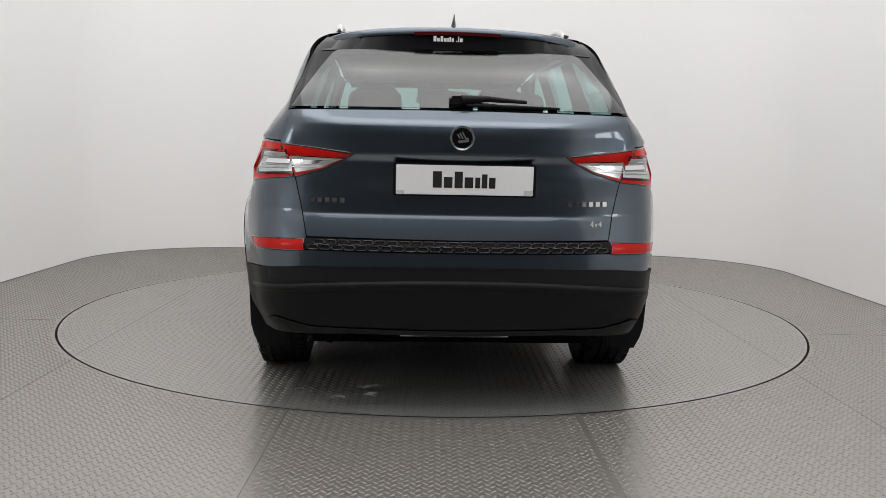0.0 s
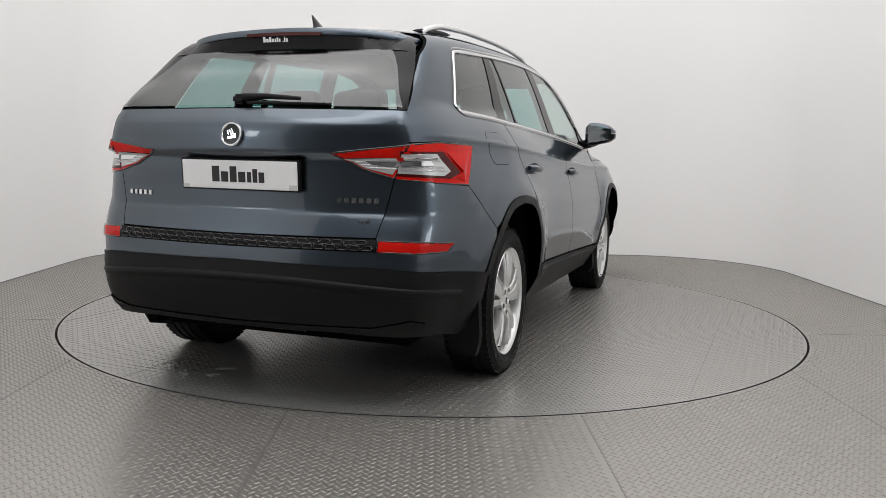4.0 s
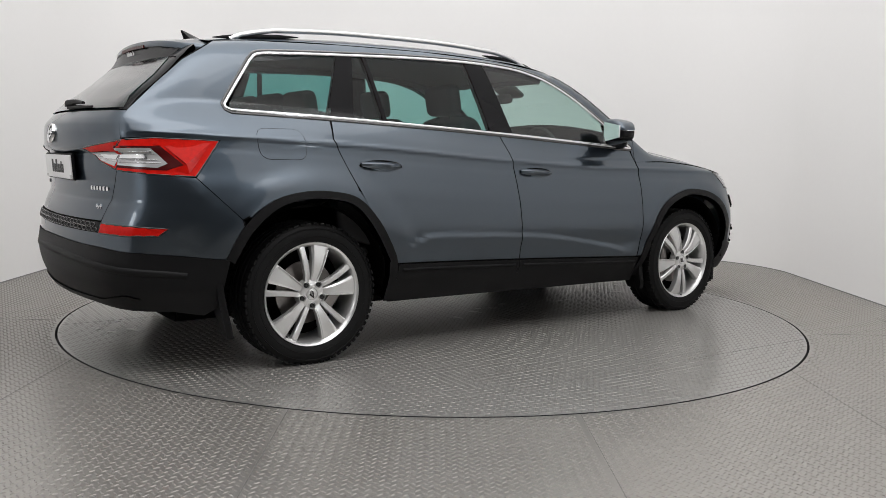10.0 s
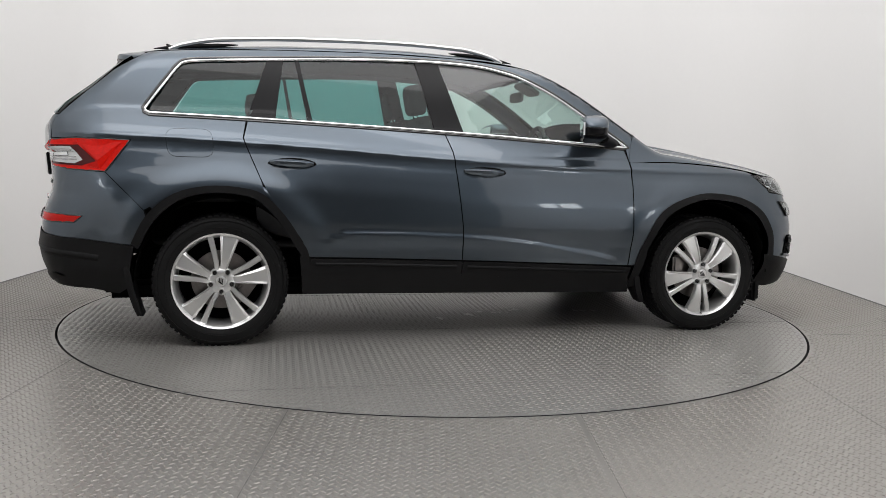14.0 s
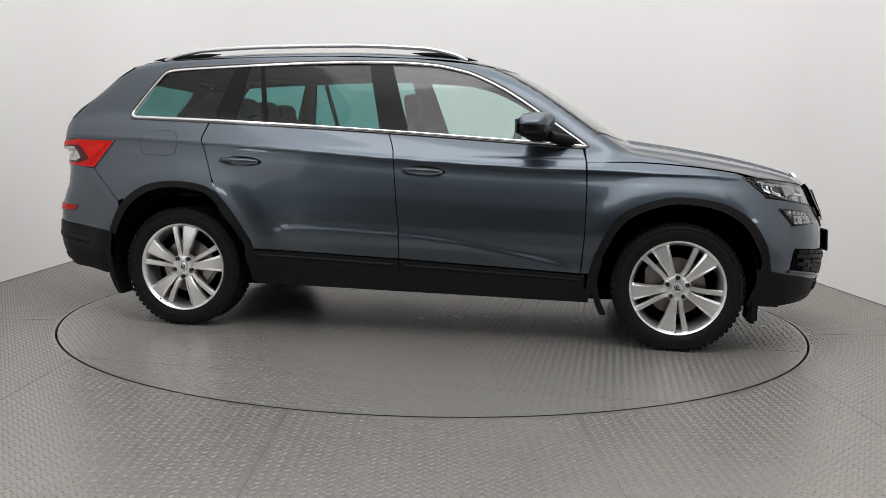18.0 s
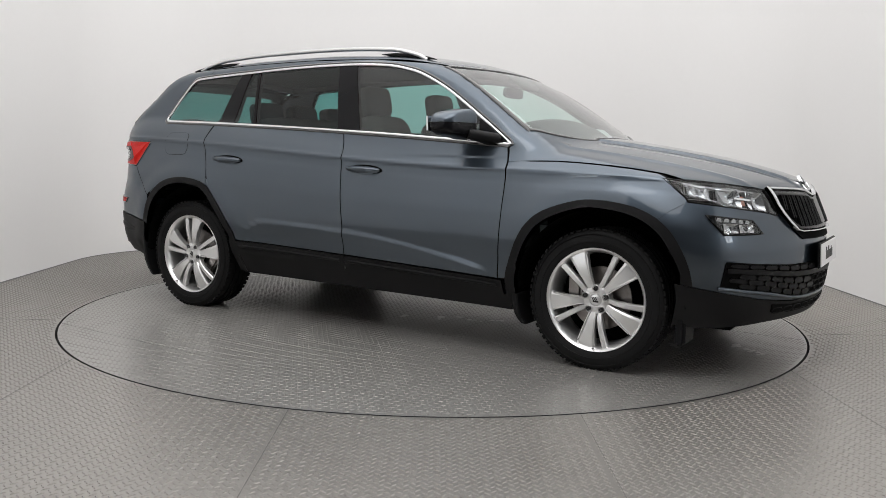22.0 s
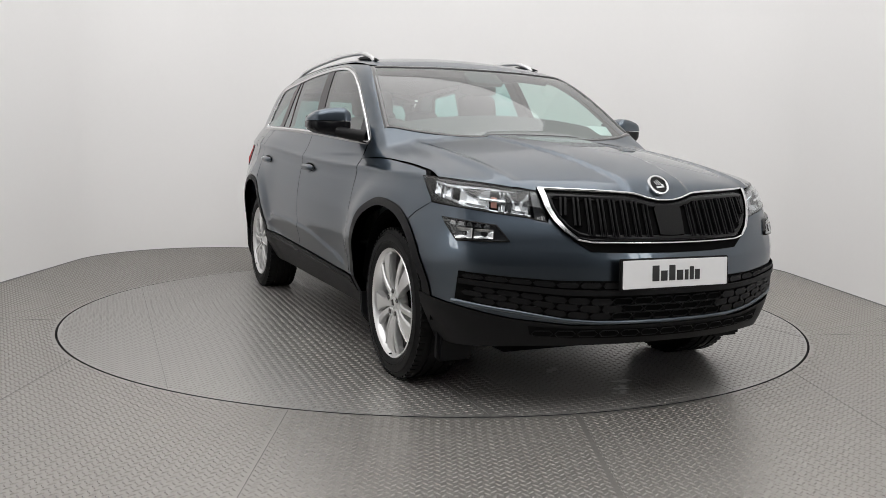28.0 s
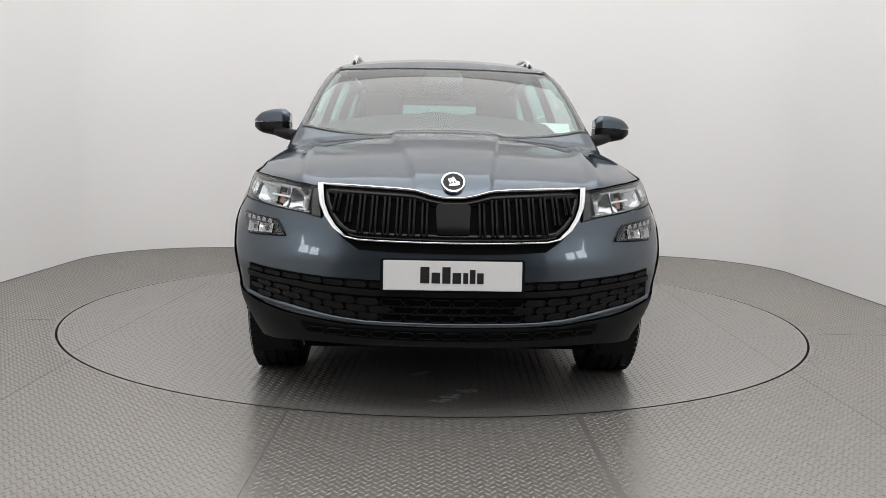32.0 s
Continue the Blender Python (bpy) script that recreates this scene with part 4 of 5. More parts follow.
        # the red arrow head, folded along its middle
        top_in, top_out, low_out, low_in, mid = (36.2, 1.034), (tip[0][0] - 1.3, 1.053), (tip[1][0] - 1.0, .916), (38.0, .931), (39.8, .955)
        facet("lamp_fold", mir([top_in, top_out, mid]), (.006, .006, .016), RED, lm)
        facet("lamp_fold", mir([top_out, low_out, mid]), (.006, .006, .016), RED, lm)
        facet("lamp_fold", mir([low_out, low_in, mid]), (.006, .006, .016), RED, lm)
        facet("lamp_fold", mir([(28.8, 1.053), (35.0, 1.061), (35.6, 1.036), (28.4, 1.034)]), (.0055, .0055, .011, .011), RED, lm)
        # lamp on the tailgate
        g = [(.694, 1.056), (.56, 1.040), (.405, 1.021), (.52, .962), (.634, .929)]
        gl = panel("tailgate_lamp", mir(g), "B", RED, tg, (.04, .03), lift=.004, depth=.015, label="red and clear lamp on the tailgate")[0]
        panel("clear_segment", mir([(.662, 1.012), (.445, 1.006), (.53, .965), (.63, .943)]), "B", CLEAR, gl, (.04, .03), lift=.006, depth=.004)
        band("lamp_surround", mir(g), "B", GLOSS, gl, -.004, .003, lift=.0055, depth=.01, closed=True)
        panel("lamp_block", mir([(.645, .998), (.52, .996), (.555, .978), (.635, .972)]), "B", CHROME, gl, (.04, .03), lift=.009, depth=.004)
        for k in range(4):
            band("lamp_rib", mir([(.645, .965 + k * .011), (.53 - k * .02, .970 + k * .010)]), "B", CHROME, gl, -.0025, .0025, lift=.0085, depth=.004)
    return tg


# plain bars in place of the dealer's lettering: (start, width, height) along the word, in letter heights
WORD = ((0, .55, 1.0), (.68, .52, .66), (1.33, .50, 1.0), (1.95, .52, .66), (2.60, .30, .66), (3.0, .34, .86), (3.44, .40, .66))


def wordbars(parent, m, h, material, tail=()):
    """Letter-sized plain bars: a stem and a cross bar for each."""
    for x, w, k in WORD + tuple(tail):
        bm = bmesh.new()
        box(bm, (x * h + w * h / 2, 0, k * h / 2), (w * h, .0015, k * h), None, .0004)
        ob = part("lettering", bm, material, parent)
        ob.matrix_local = m


def number_plate(name, centre, yaw, tilt):
    m = pose(*centre, 0, 0, yaw) @ pose(0, 0, 0, tilt, 0, 0)
    bm = bmesh.new()
    box(bm, (0, .004, 0), (.545, .012, .125), bevel=.004)
    holder = part("plate_holder", bm, BLACK, car, "black plate holder")
    holder.matrix_local = m
    bm = bmesh.new()
    box(bm, (0, -.005, 0), (.522, .006, .112), bevel=.002)
    plate = part("plate", bm, WHITE, holder, "white plate with a dark dealer word")
    wordbars(plate, pose(-.122, -.0085, -.029), .062, INK)
    if name == "rear":
        bm = bmesh.new()
        box(bm, (.243, -.0083, -.045), (.035, .001, .02))
        box(bm, (-.245, -.0083, -.048), (.03, .001, .014))
        part("sticker", bm, mat("grey_sticker", (.55, .55, .54), .5), plate)
    return holder


def emblem(centre, yaw, tilt, r=.048):
    """A round bright badge: ring, dark face and a plain winged arrow shape."""
    e = lathe("badge", [(r * .80, -.004), (r * .84, -.007), (r * .95, -.008), (r, -.003), (r, .006)], CHROME, car, n=40, axis="y", label="round chrome badge")
    e.matrix_local = pose(*centre, 0, 0, yaw) @ pose(0, 0, 0, tilt, 0, 0)
    lathe("face", [(.0005, -.003), (r * .82, -.003)], RIB, e, n=32, axis="y", label="black badge face")
    bm = bmesh.new()
    for i in range(3):
        box(bm, (.006 - i * .010, -.0045, .010 - i * .002), (.0055, .003, .030 - i * .005), Matrix.Rotation(radians(-28), 4, "Y"), .001)
    box(bm, (.004, -.0045, -.012), (.040, .003, .010), Matrix.Rotation(radians(-8), 4, "Y"), .001)
    box(bm, (.018, -.0045, -.004), (.010, .003, .012), None, .001)
    part("wing_shape", bm, CHROME, e)


def tail_lettering(tg):
    """Bright shapes standing for the maker's names, and the drive mark."""
    for y0, n, w in ((.565, 5, .024), (-.43, 6, .024)):
        for i in range(n):
            y = y0 - i * .0285
            p, nn = on_skin([(y, .842)], "B", .003)
            bm = bmesh.new()
            box(bm, (0, 0, 0), (.019, .005, .019), None, .0015)
            o = part("lettering", bm, CHROME, tg, "small plain chrome bar" if i == 0 else "")
            turn = math.degrees(math.atan2(nn[0][1], -nn[0][0]))
            o.matrix_local = pose(*p[0], 0, 0, -90 - turn)
    p, nn = on_skin([(-.535, .762)], "B", .004)
    c = bpy.data.curves.new("drive_mark", "FONT")
    c.body, c.size, c.extrude, c.align_x, c.align_y = "4x4", .034, .002, "CENTER", "CENTER"
    tmp = bpy.data.objects.new("drive_mark", c)
    scene.collection.objects.link(tmp)
    bpy.context.view_layer.update()
    me = bpy.data.meshes.new_from_object(tmp.evaluated_get(bpy.context.evaluated_depsgraph_get()))
    bpy.data.objects.remove(tmp)
    me.materials.clear()
    me.materials.append(CHROME)
    o = new("drive_mark", me)
    o.parent = tg
    o["label"] = "chrome 4x4 mark"
    turn = math.degrees(math.atan2(nn[0][1], -nn[0][0]))
    o.matrix_local = pose(*p[0], 0, 0, -90 - turn) @ pose(0, 0, 0, 90, 0, 0)


def tube(name, pts, r, material, parent, n=10, flat=1.0, label="", closed_ends=True):
    """A bar of round or flattened section along points."""
    p = np.array(pts, float)
    rr = np.broadcast_to(np.asarray(r, float), (len(p),))
    vs, fs = [], []
    for i in range(len(p)):
        d = p[min(i + 1, len(p) - 1)] - p[max(i - 1, 0)]
        d /= np.linalg.norm(d)
        a = np.cross(d, (0, 0, 1.0) if abs(d[2]) < .9 else (1.0, 0, 0))
        a /= np.linalg.norm(a)
        b = np.cross(a, d)
        for k in range(n):
            t = 2 * math.pi * k / n
            vs.append(p[i] + rr[i] * (a * math.cos(t) + b * math.sin(t) * flat))
    for i in range(len(p) - 1):
        for k in range(n):
            fs.append((i * n + k, i * n + (k + 1) % n, (i + 1) * n + (k + 1) % n, (i + 1) * n + k))
    fs += [tuple(range(n))[::-1], tuple(range(len(vs) - n, len(vs)))]
    return fix(mesh_part(name, vs, fs, material, parent, label), .9)


def roof_fittings():
    for sd in BOTH:
        pts = []
        for i in range(33):
            t = i / 32
            x = -1.66 + t * 1.86
            y = (.545 - .035 * (1 - t) ** 2 - .01 * t * t) * sd
            z = float(on_skin([(x, abs(y))], "T")[0][0][2])
            lift = .040 * min(1, (t / .12) ** .6, ((1 - t) / .12) ** .6)
            pts.append((x, y, z + lift))
        rail = tube("roof_rail", pts, .0155, RAIL, car, flat=.8, label="silver roof rail")
        for x0, x1 in ((-1.74, -1.30), (-.12, .26)):
            leg = []
            for i in range(9):
                t = i / 8
                x = x0 + (x1 - x0) * t
                j = (x + 1.66) / 1.86
                y = (.545 - .035 * (1 - j) ** 2 - .01 * j * j) * sd
                z = float(on_skin([(x, abs(y))], "T")[0][0][2])
                leg.append((x, y, z + .010))
            tube("rail_foot", leg, [.002, .007] + [.010] * 5 + [.007, .002], BLACK, rail, flat=1.1, label="black rail foot")
    # aerial fin
    vs, fs = [], []
    for i in range(8):
        t = i / 7
        for k in range(10):
            a = 2 * math.pi * k / 10
            l, w = .058 * (1 - t) ** .9 + .006, .014 * (1 - t) ** 1.2 + .002
            vs.append((-1.635 - .075 * t ** 1.1 + l * math.cos(a), w * math.sin(a), 1.585 + .055 * t))
    for i in range(7):
        for k in range(10):
            fs.append((i * 10 + k, i * 10 + (k + 1) % 10, i * 10 + 10 + (k + 1) % 10, i * 10 + 10 + k))
    fs += [tuple(range(70, 80))]
    fix(mesh_part("aerial_fin", vs, fs, GLOSS, car, "black shark-fin roof aerial"))
    # rear wiper
    a = on_skin([(0, 1.215), (-.10, 1.222), (-.25, 1.212), (-.38, 1.206)], "B", .022)[0]
    arm = tube("rear_wiper", [a[0], (a[0] + a[1]) / 2, a[1], a[2]], [.022, .018, .013, .008], BLACK, car, flat=.9, label="black rear wiper")
    b = on_skin([(-.02, 1.205), (-.2, 1.202), (-.38, 1.201)], "B", .010)[0]
    tube("blade", b, [.006, .006, .004], BLACK, arm, flat=1.2)
    hub = on_skin([(.02, 1.218)], "B", .012)[0][0]
    bm = bmesh.new()
    box(bm, tuple(hub), (.045, .055, .04), None, .01)
    part("wiper_hub", bm, BLACK, arm)
    # high brake lamp and word on the rear edge
    zc = float(ROOF(-1.97))
    bm = bmesh.new()
    for k in range(12):
        y = -.165 + k * .03
        box(bm, (-1.967 + .16 * y * y, y, zc - .024 - .10 * y * y), (.008, .0302, .014))
    part("brake_lamp", bm, DIM_RED, car, "dark red high brake lamp")
    base = box_part("word_strip", (0, 0, 0), (.21, .0005, .0005), PILLAR, car, 0)
    base.matrix_local = pose(-1.961, 0, zc - .056, 0, 0, -90) @ pose(0, 0, 0, 9, 0, 0)
    wordbars(base, pose(-.100, -.001, 0), .022, PALEINK, ((4.3, .2, .2), (4.65, .2, 1.0), (5.0, .5, .66)))


def mirrors():
    for sd in BOTH:
        vs, fs = [], []
        n, m = 14, 20
        for i in range(n + 1):
            t = i / n
            zt, zb = 1.256 - .035 * t + .014 * math.sin(math.pi * t), 1.092 + .038 * t
            zc, hz = (zt + zb) / 2, (zt - zb) / 2
            end = (1 - max(0, t - .75) ** 2 * 7.5) * (1 - max(0, .15 - t) * 2)
            for k in range(m):
                a = 2 * math.pi * k / m
                c, s = math.cos(a), math.sin(a)
                x = .665 - .06 * t + (.066 if c > 0 else .082) * math.copysign(abs(c) ** .42, c) * end
                vs.append((x, -(.850 + .204 * t) * sd, zc + hz * math.copysign(abs(s) ** .5, s) * end))
        for i in range(n):
            for k in range(m):
                fs.append((i * m + k, i * m + (k + 1) % m, (i + 1) * m + (k + 1) % m, (i + 1) * m + k))
        fs += [tuple(range(m)), tuple(range(n * m, n * m + m))]
        mr = new("door_mirror")
        mr.parent = car
        mr["label"] = "door mirror with a body-coloured cap"
        fix(mesh_part("cap", [(x, y, max(z, 1.186)) for x, y, z in vs], fs, PAINT, mr, "body-coloured mirror cap"), .9)
        fix(mesh_part("lower_shell", [(x - .003, y, min(z, 1.183)) for x, y, z in vs], fs, PILLAR, mr, "black mirror underside"), .9)
        glass = [(x - .026, y, z) for x, y, z in [(.596, -.874 * sd, 1.116), (.548, -1.036 * sd, 1.142), (.546, -1.040 * sd, 1.212), (.596, -.874 * sd, 1.238)]]
        back = [(x + .01, y, z) for x, y, z in glass]
        mesh_part("mirror_glass", glass + back, [(0, 1, 2, 3), (7, 6, 5, 4), (0, 4, 5, 1), (1, 5, 6, 2), (2, 6, 7, 3), (3, 7, 4, 0)], mat("mirror", (.8, .82, .84), .02, 1), mr, "mirror glass")
        tube("foot", [(.80, -.79 * sd, 1.105), (.75, -.85 * sd, 1.115), (.69, -.91 * sd, 1.13)], [.045, .045, .04], BLACK, mr, flat=.7, label="black mirror foot")


def wheel_at(x, sd, parent):
    """Tyre, rim with five twin spokes, hub cap, bolts and brake disc; outside towards -y."""
    w = new("wheel")
    w.parent = parent
    w["label"] = "silver alloy wheel with five twin spokes"
    R = .345
    prof = [(.245, -.095), (.262, -.108), (.285, -.1135), (.310, -.112), (.330, -.104), (.341, -.092), (.3445, -.075)]
    for g in (-.045, 0.0, .045):
        prof += [(R, g - .007), (.337, g - .006), (.337, g + .006), (R, g + .007)]
    prof += [(.3445, .075), (.341, .092), (.330, .104), (.300, .113), (.262, .108), (.245, .095)]
    ty = lathe("tyre", prof, RUBBER, w, n=96, label="black rubber tyre")
    # shoulder blocks
    bm = bmesh.new()
    for i in range(64):
        a = 2 * math.pi * i / 64
        for s, off in ((-1, 0), (1, .5)):
            aa = a + off * 2 * math.pi / 64
            box(bm, (.3415 * math.cos(aa), s * .086, .3415 * math.sin(aa)), (.009, .030, .021), Matrix.Rotation(-aa, 4, "Y"))
    part("tread", bm, RUBBER, ty)["kind"] = "stuff"
    for rr in (.283, .318):
        lathe("sidewall_ring", [(rr - .002, -.112), (rr, -.1150), (rr + .002, -.112)], RUBBER, ty, n=72)
    rim = lathe("rim", [(.249, -.100), (.2535, -.104), (.251, -.108), (.246, -.105), (.240, -.098), (.231, -.080), (.224, -.045), (.220, .03), (.235, .10), (.25, .10)], SILVER, w, n=72, label="silver alloy rim")
    lathe("barrel_back", [(.02, .03), (.222, .045)], DARK, rim, n=40)

    def spoke(a0, pts, thick, dish):
        """pts: (radius, half-angle from, to) along the spoke."""
        vs, fs = [], []
        m = len(pts)
        for r, b0, b1 in pts:
            y = dish(r)
            for b, dy in ((b0, .006), ((b0 * .85 + b1 * .15), 0), ((b0 * .15 + b1 * .85), 0), (b1, .006), (b1, thick), (b0, thick)):
                t = a0 + radians(b)
                vs.append((r * math.cos(t), y + dy, r * math.sin(t)))
        for i in range(m - 1):
            for k in range(6):
                fs.append((i * 6 + k, i * 6 + (k + 1) % 6, i * 6 + 6 + (k + 1) % 6, i * 6 + 6 + k))
        fs += [tuple(range(6)), tuple(range((m - 1) * 6, m * 6))]
        return fix(mesh_part("spoke", vs, fs, SILVER, rim), .35)

    def dish(r):
        return -.090 - .012 * math.sin(min(max((r - .05) / .19, 0), 1) * math.pi) + .012 * max(0, (.09 - r) / .09)
    for i in range(5):
        a = radians(115 + 72 * i)
        # broad blade with a raised leading edge, and the slim spoke beside it
        spoke(a, [(.050, -16, 22), (.072, -12, 15), (.10, -11, 12), (.15, -11, 11.5), (.20, -11.5, 11.5), (.243, -12, 12)], .032, dish)
        spoke(a, [(.060, -18, -9), (.10, -13.5, -10.5), (.16, -12.2, -10.4), (.225, -11.9, -10.8)], .02, lambda r: dish(r) - .005)
        spoke(a, [(.055, 20, 44), (.075, 18, 38), (.10, 17.5, 32), (.15, 18.5, 29), (.20, 19.8, 28), (.243, 20.2, 28)], .032, dish)
        b = radians(90 + 72 * i)
        hole = lathe("bolt_hole", [(.0005, -.088), (.0135, -.0885), (.0165, -.0995), (.0185, -.0985), (.0185, -.08)], SILVER, rim, n=18)
        hole.matrix_local = pose(.055 * math.cos(b), 0, .055 * math.sin(b))
        bm = bmesh.new()
        bmesh.ops.create_cone(bm, cap_ends=True, segments=12, radius1=.0125, radius2=.0105, depth=.014, matrix=Matrix.Translation((.055 * math.cos(b), -.094, .055 * math.sin(b))) @ Matrix.Rotation(radians(90), 4, "X"))
        part("bolt", bm, GLOSS, rim)
    lathe("hub_ring", [(.028, -.080), (.030, -.0935), (.036, -.0945), (.060, -.091), (.070, -.084), (.074, -.07), (.074, -.05)], SILVER, rim, n=40)
    hub = lathe("hub_cap", [(.0005, -.096), (.020, -.097), (.027, -.094), (.031, -.086)], SILVER, rim, n=32, label="silver hub cap with a dark mark")
    bm = bmesh.new()
    for j in range(3):
        box(bm, (.004 - j * .008, -.0975, .006 - j * .002), (.004, .002, .022), Matrix.Rotation(radians(-30), 4, "Y"))
    box(bm, (.002, -.0975, -.008), (.028, .002, .007))
    part("wing_shape", bm, GLOSS, hub)
    lathe("valve", [(.0005, -.112), (.003, -.112), (.004, -.10)], BLACK, rim, n=8).matrix_local = pose(0, 0, -.237)
    lathe("brake_disc", [(.06, -.02), (.155, -.02), (.155, -.01), (.06, -.01)], DISC, w, n=48, label="steel brake disc")
    bm = bmesh.new()
    box(bm, (-.13 if x > 0 else .13, -.02, .03), (.07, .05, .15), None, .012)
    part("brake_caliper", bm, DISC, w)
    w.matrix_local = pose(x, -.768 * sd, R - .003, 0, 0, 0 if sd > 0 else 180) @ pose(0, 0, 0, 0, 36 if x < 0 else 0, 0)
    return w


def wheels():
    for x in (1.395, -1.395):
        for sd in BOTH:
            wheel_at(x, sd, car)
            # inner arch liner
            vs, fs = [], []
            for i in range(25):
                a = math.pi * (.0 + 1.0 * i / 24)
                for y in (-.865, -.50):
                    vs.append((x + .43 * math.cos(a), y * sd, .345 + .43 * math.sin(a)))
            for i in range(24):
                fs.append((2 * i, 2 * i + 1, 2 * i + 3, 2 * i + 2))
            mesh_part("arch_liner", vs, fs, DARK, car)
            box_part("liner_back", (x, -.49 * sd, .55), (.86, .02, .62), DARK, car, 0)
            # mud flap
            back = x < 0
            fx = x - .445 if back else x - .425
            z0, z1 = (.165, .47) if back else (.175, .33)
            vs, fs = [], []
            for i in range(7):
                t = i / 6
                z = z0 + (z1 - z0) * t
                xx = fx + .045 * (1 - t) ** 2 - (.02 * t if back else .0)
                y0, y1 = -.70 - .03 * (1 - t), -.874 + .03 * max(0, .25 - t) / .25
                for y, dx in ((y0, 0), (y0, .012), (y1, .012), (y1 - .006, .004), (y1, -.02)):
                    vs.append((xx + dx, y * sd, z))
            for i in range(6):
                for k in range(5):
                    fs.append((i * 5 + k, i * 5 + (k + 1) % 5, i * 5 + 5 + (k + 1) % 5, i * 5 + 5 + k))
            fs += [tuple(range(5)), tuple(range(30, 35))]
            fix(mesh_part("mud_flap", vs, fs, BLACK, car, "black rubber mud flap"))
            if not back:
                box_part("air_deflector", (x + .40, -.74 * sd, .235), (.05, .17, .15), BLACK, car, .015, label="black deflector ahead of the front wheel")


def underside():
    bm = bmesh.new()
    box(bm, (0, 0, .27), (4.0, 1.25, .10), None, .03)
    part("underbody", bm, DARK, car, "dark underbody")
    bm = bmesh.new()
    box(bm, (0, 0, .31), (1.86, 1.66, .10), None, .03)
    part("floor_pan", bm, DARK, car)
    tube("axle", [(-1.395, -.6, .33), (-1.395, .6, .33)], .05, DARK, car)
    tube("axle", [(1.395, -.6, .33), (1.395, .6, .33)], .045, DARK, car)
    tube("exhaust", [(-.4, .2, .25), (-1.2, .35, .27), (-1.9, .45, .29), (-2.22, .5, .30)], .03, DARK, car)
    tube("tow_bracket", [(-2.15, -.22, .30), (-2.15, .22, .30)], .018, LAMPBACK, car)


def soft_box(name, c, s, material, parent, r=.04, tilt=0.0):
    """An upholstered block: a squared-off ellipsoid of size s; r sets how round it is."""
    e = min(max(r / min(s), .12), .5)
    vs, fs = [], []
    nu, nv = 24, 14

    def pw(v):
        return math.copysign(abs(v) ** e, v)
    for i in range(nv + 1):
        f = -math.pi / 2 + math.pi * i / nv
        for j in range(nu):
            a = 2 * math.pi * (j + .5) / nu
            vs.append((s[0] / 2 * pw(math.cos(f)) * pw(math.cos(a)), s[1] / 2 * pw(math.cos(f)) * pw(math.sin(a)), s[2] / 2 * pw(math.sin(f))))
    for i in range(nv):
        for j in range(nu):
            fs.append((i * nu + j, i * nu + (j + 1) % nu, (i + 1) * nu + (j + 1) % nu, (i + 1) * nu + j))
    ob = mesh_part(name, vs, fs, material, parent, smooth=True)
    ob.matrix_local = pose(*c, 0, tilt, 0)
    return ob


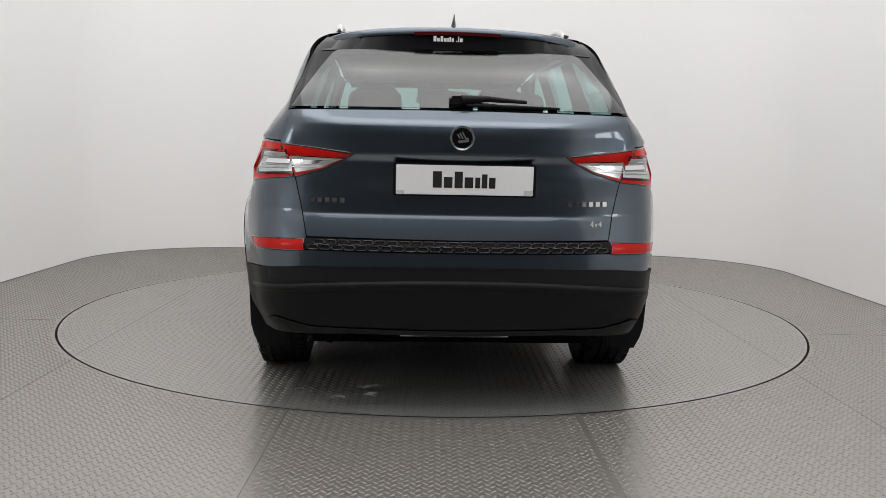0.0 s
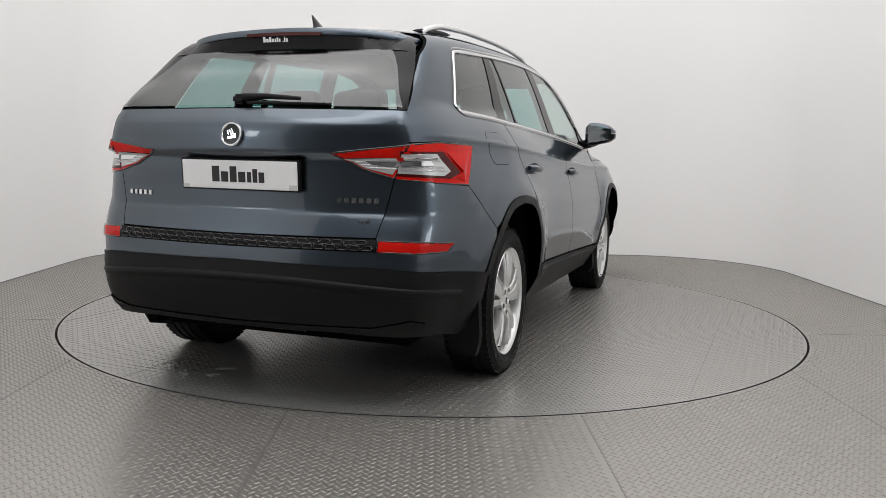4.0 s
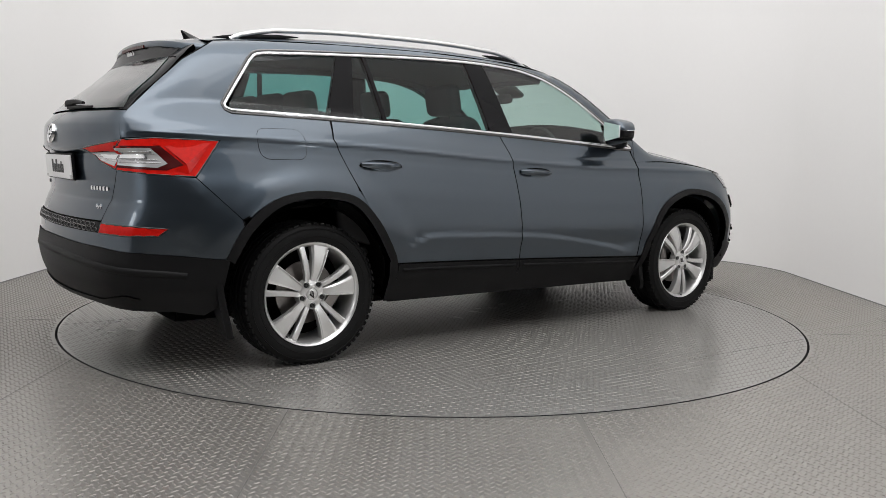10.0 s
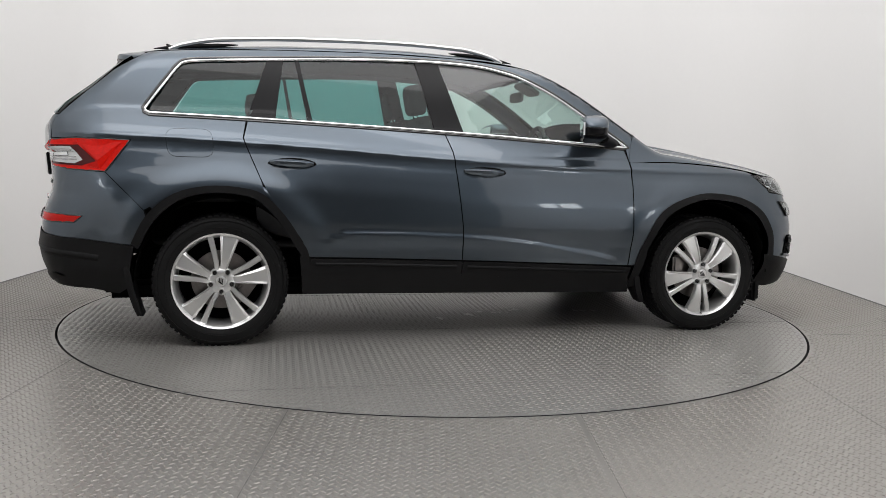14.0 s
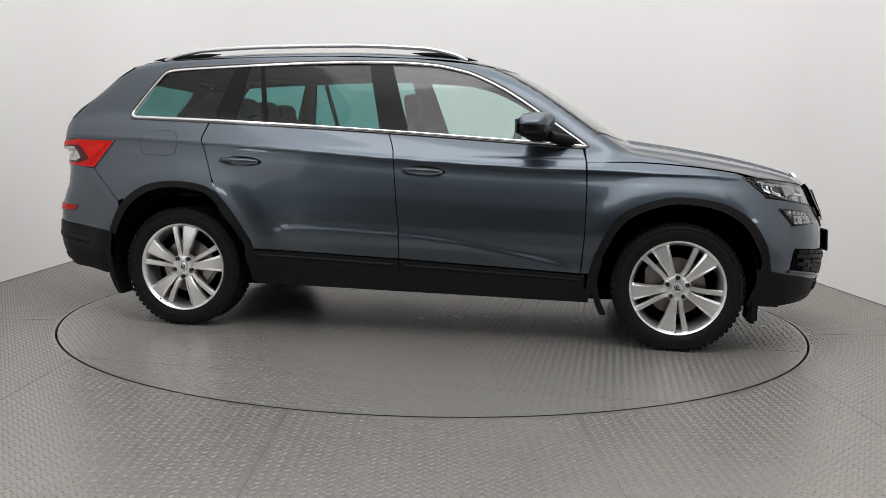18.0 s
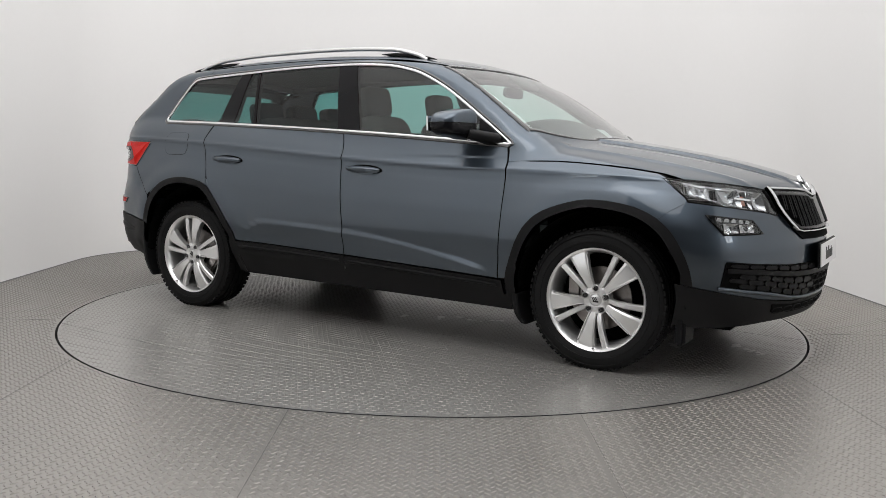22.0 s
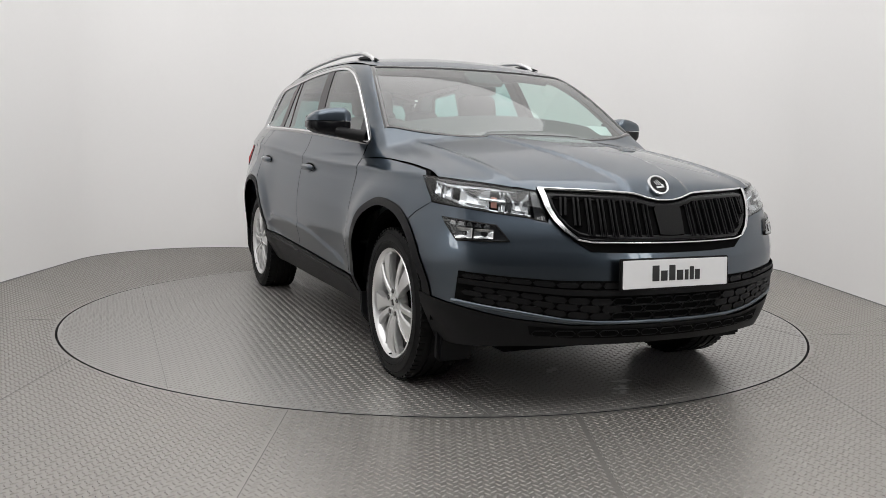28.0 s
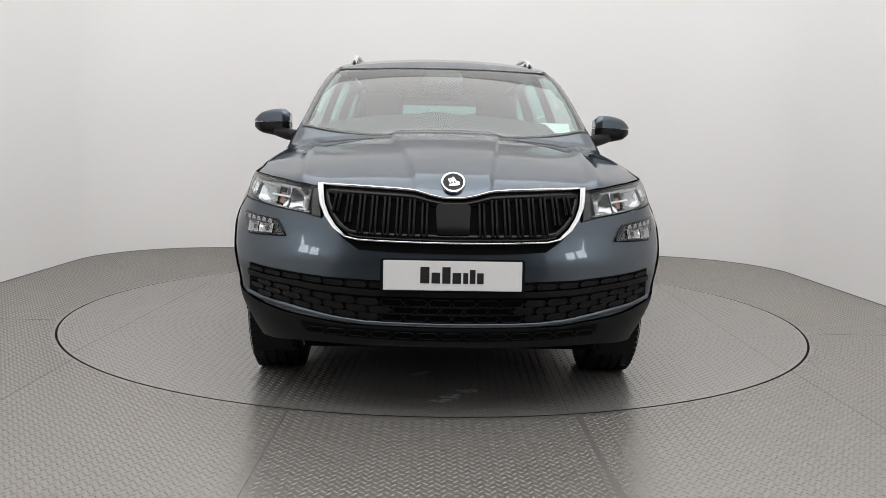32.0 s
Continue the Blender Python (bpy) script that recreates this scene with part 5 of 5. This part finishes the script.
def cabin():
    def seat(x, y, wd, drop=0.0):
        st = new("seat")
        st.parent = car
        st["label"] = "dark cloth car seat with a headrest"
        soft_box("cushion", (x + .05, y, .68), (.52, wd, .16), CLOTH, st, .05)
        soft_box("backrest", (x - .27, y, .95), (.16, wd, .60), CLOTH, st, .06, -16)
        for hy in ((0,) if wd < .6 else (-.36, .0, .36)):
            soft_box("headrest", (x - .385, y + hy, 1.335 - drop), (.095, .27, .18), CLOTH, st, .04, -10)
            for q in (-.06, .06):
                tube("post", [(x - .37, y + hy + q, 1.20 - drop), (x - .38, y + hy + q, 1.29 - drop)], .006, CHROME, st)
    seat(.10, -.38, .50)
    seat(.10, .38, .50)
    seat(-.82, 0, 1.22, .085)
    soft_box("dashboard", (.80, 0, .945), (.42, 1.42, .22), TRIM, car, .06, 6)
    soft_box("binnacle", (.66, -.38, 1.05), (.16, .36, .07), TRIM, car, .03)
    soft_box("centre_console", (.2, 0, .66), (.9, .24, .28), TRIM, car, .04)
    ring = [(.47 + .065 * math.sin(t) * .45, -.38 + .185 * math.cos(t), 1.02 + .185 * math.sin(t) * .93) for t in np.linspace(0, 2 * math.pi, 33)]
    sw = tube("steering_wheel", ring, .015, TRIM, car, label="black steering wheel")
    soft_box("hub", (.48, -.38, 1.01), (.06, .15, .13), TRIM, sw, .025, -20)
    tube("wheel_spoke", [(.47, -.55, 1.02), (.47, -.21, 1.02)], .014, TRIM, sw)
    soft_box("interior_mirror", (.48, 0, 1.40), (.03, .24, .065), TRIM, car, .015)
    soft_box("sensor_box", (.55, 0, 1.455), (.14, .22, .03), TRIM, car, .012, 30)
    soft_box("cabin_floor", (-.35, 0, .52), (2.9, 1.45, .06), TRIM, car, .02)
    soft_box("boot_floor", (-1.62, 0, .80), (1.0, 1.1, .06), TRIM, car, .02)
    for sd in BOTH:
        soft_box("door_lining", (-.15, -.77 * sd, .82), (2.15, .05, .58), TRIM, car, .02)
        soft_box("boot_lining", (-1.62, -.64 * sd, .96), (.9, .06, .44), TRIM, car, .02)
    roof = [(.42, 0), (.39, .35), (.33, .575), (-.2, .60), (-.9, .60), (-1.5, .57), (-1.76, .52), (-1.78, 0)]
    panel("headlining", roof + [(u, -v) for u, v in roof[::-1][1:-1]], "T", LINER, car, (.15, .1), lift=-.035, depth=.035, label="pale grey roof lining")
    panel("front_scuttle_inner", [(1.2, -.7), (1.2, .7), (.86, .74), (.86, -.74)], "T", TRIM, car, (.1, .1), lift=-.075, depth=.02)
    # paper on the dashboard
    box_part("paper", (.845, .545, 1.175), (.085, .27, .002), WHITE, car, 0, Matrix.Rotation(radians(38), 4, "Y"), "white paper on the dashboard")


doors()
body_sides()
side_windows()
roof_and_screens()
front_end()
TG = rear_end()
number_plate("front", (float(on_skin([(0, .572)], "F", .012)[0][0][0]), 0, .572), 90, -3)
number_plate("rear", (float(on_skin([(0, .925)], "B", .012)[0][0][0]), -.015, .929), -90, 4)
emblem(tuple(on_skin([(0, .912)], "F", .006)[0][0]), 90, -38)
emblem(tuple(on_skin([(0, 1.086)], "B", .006)[0][0]), -90, -8)
tail_lettering(TG)
roof_fittings()
mirrors()
wheels()
underside()
cabin()


def motions():
    rows = [2 * i for i in range(17)]
    walk(car, [(t, pose(0, 0, 0, 0, 0, 92.62 - 5.666 * t) @ pose(.0504, .0130, 0)) for t in rows])
    walk(turntable, [(t, pose(0, 0, 0, 0, 0, -5.666 * t)) for t in rows])


motions()
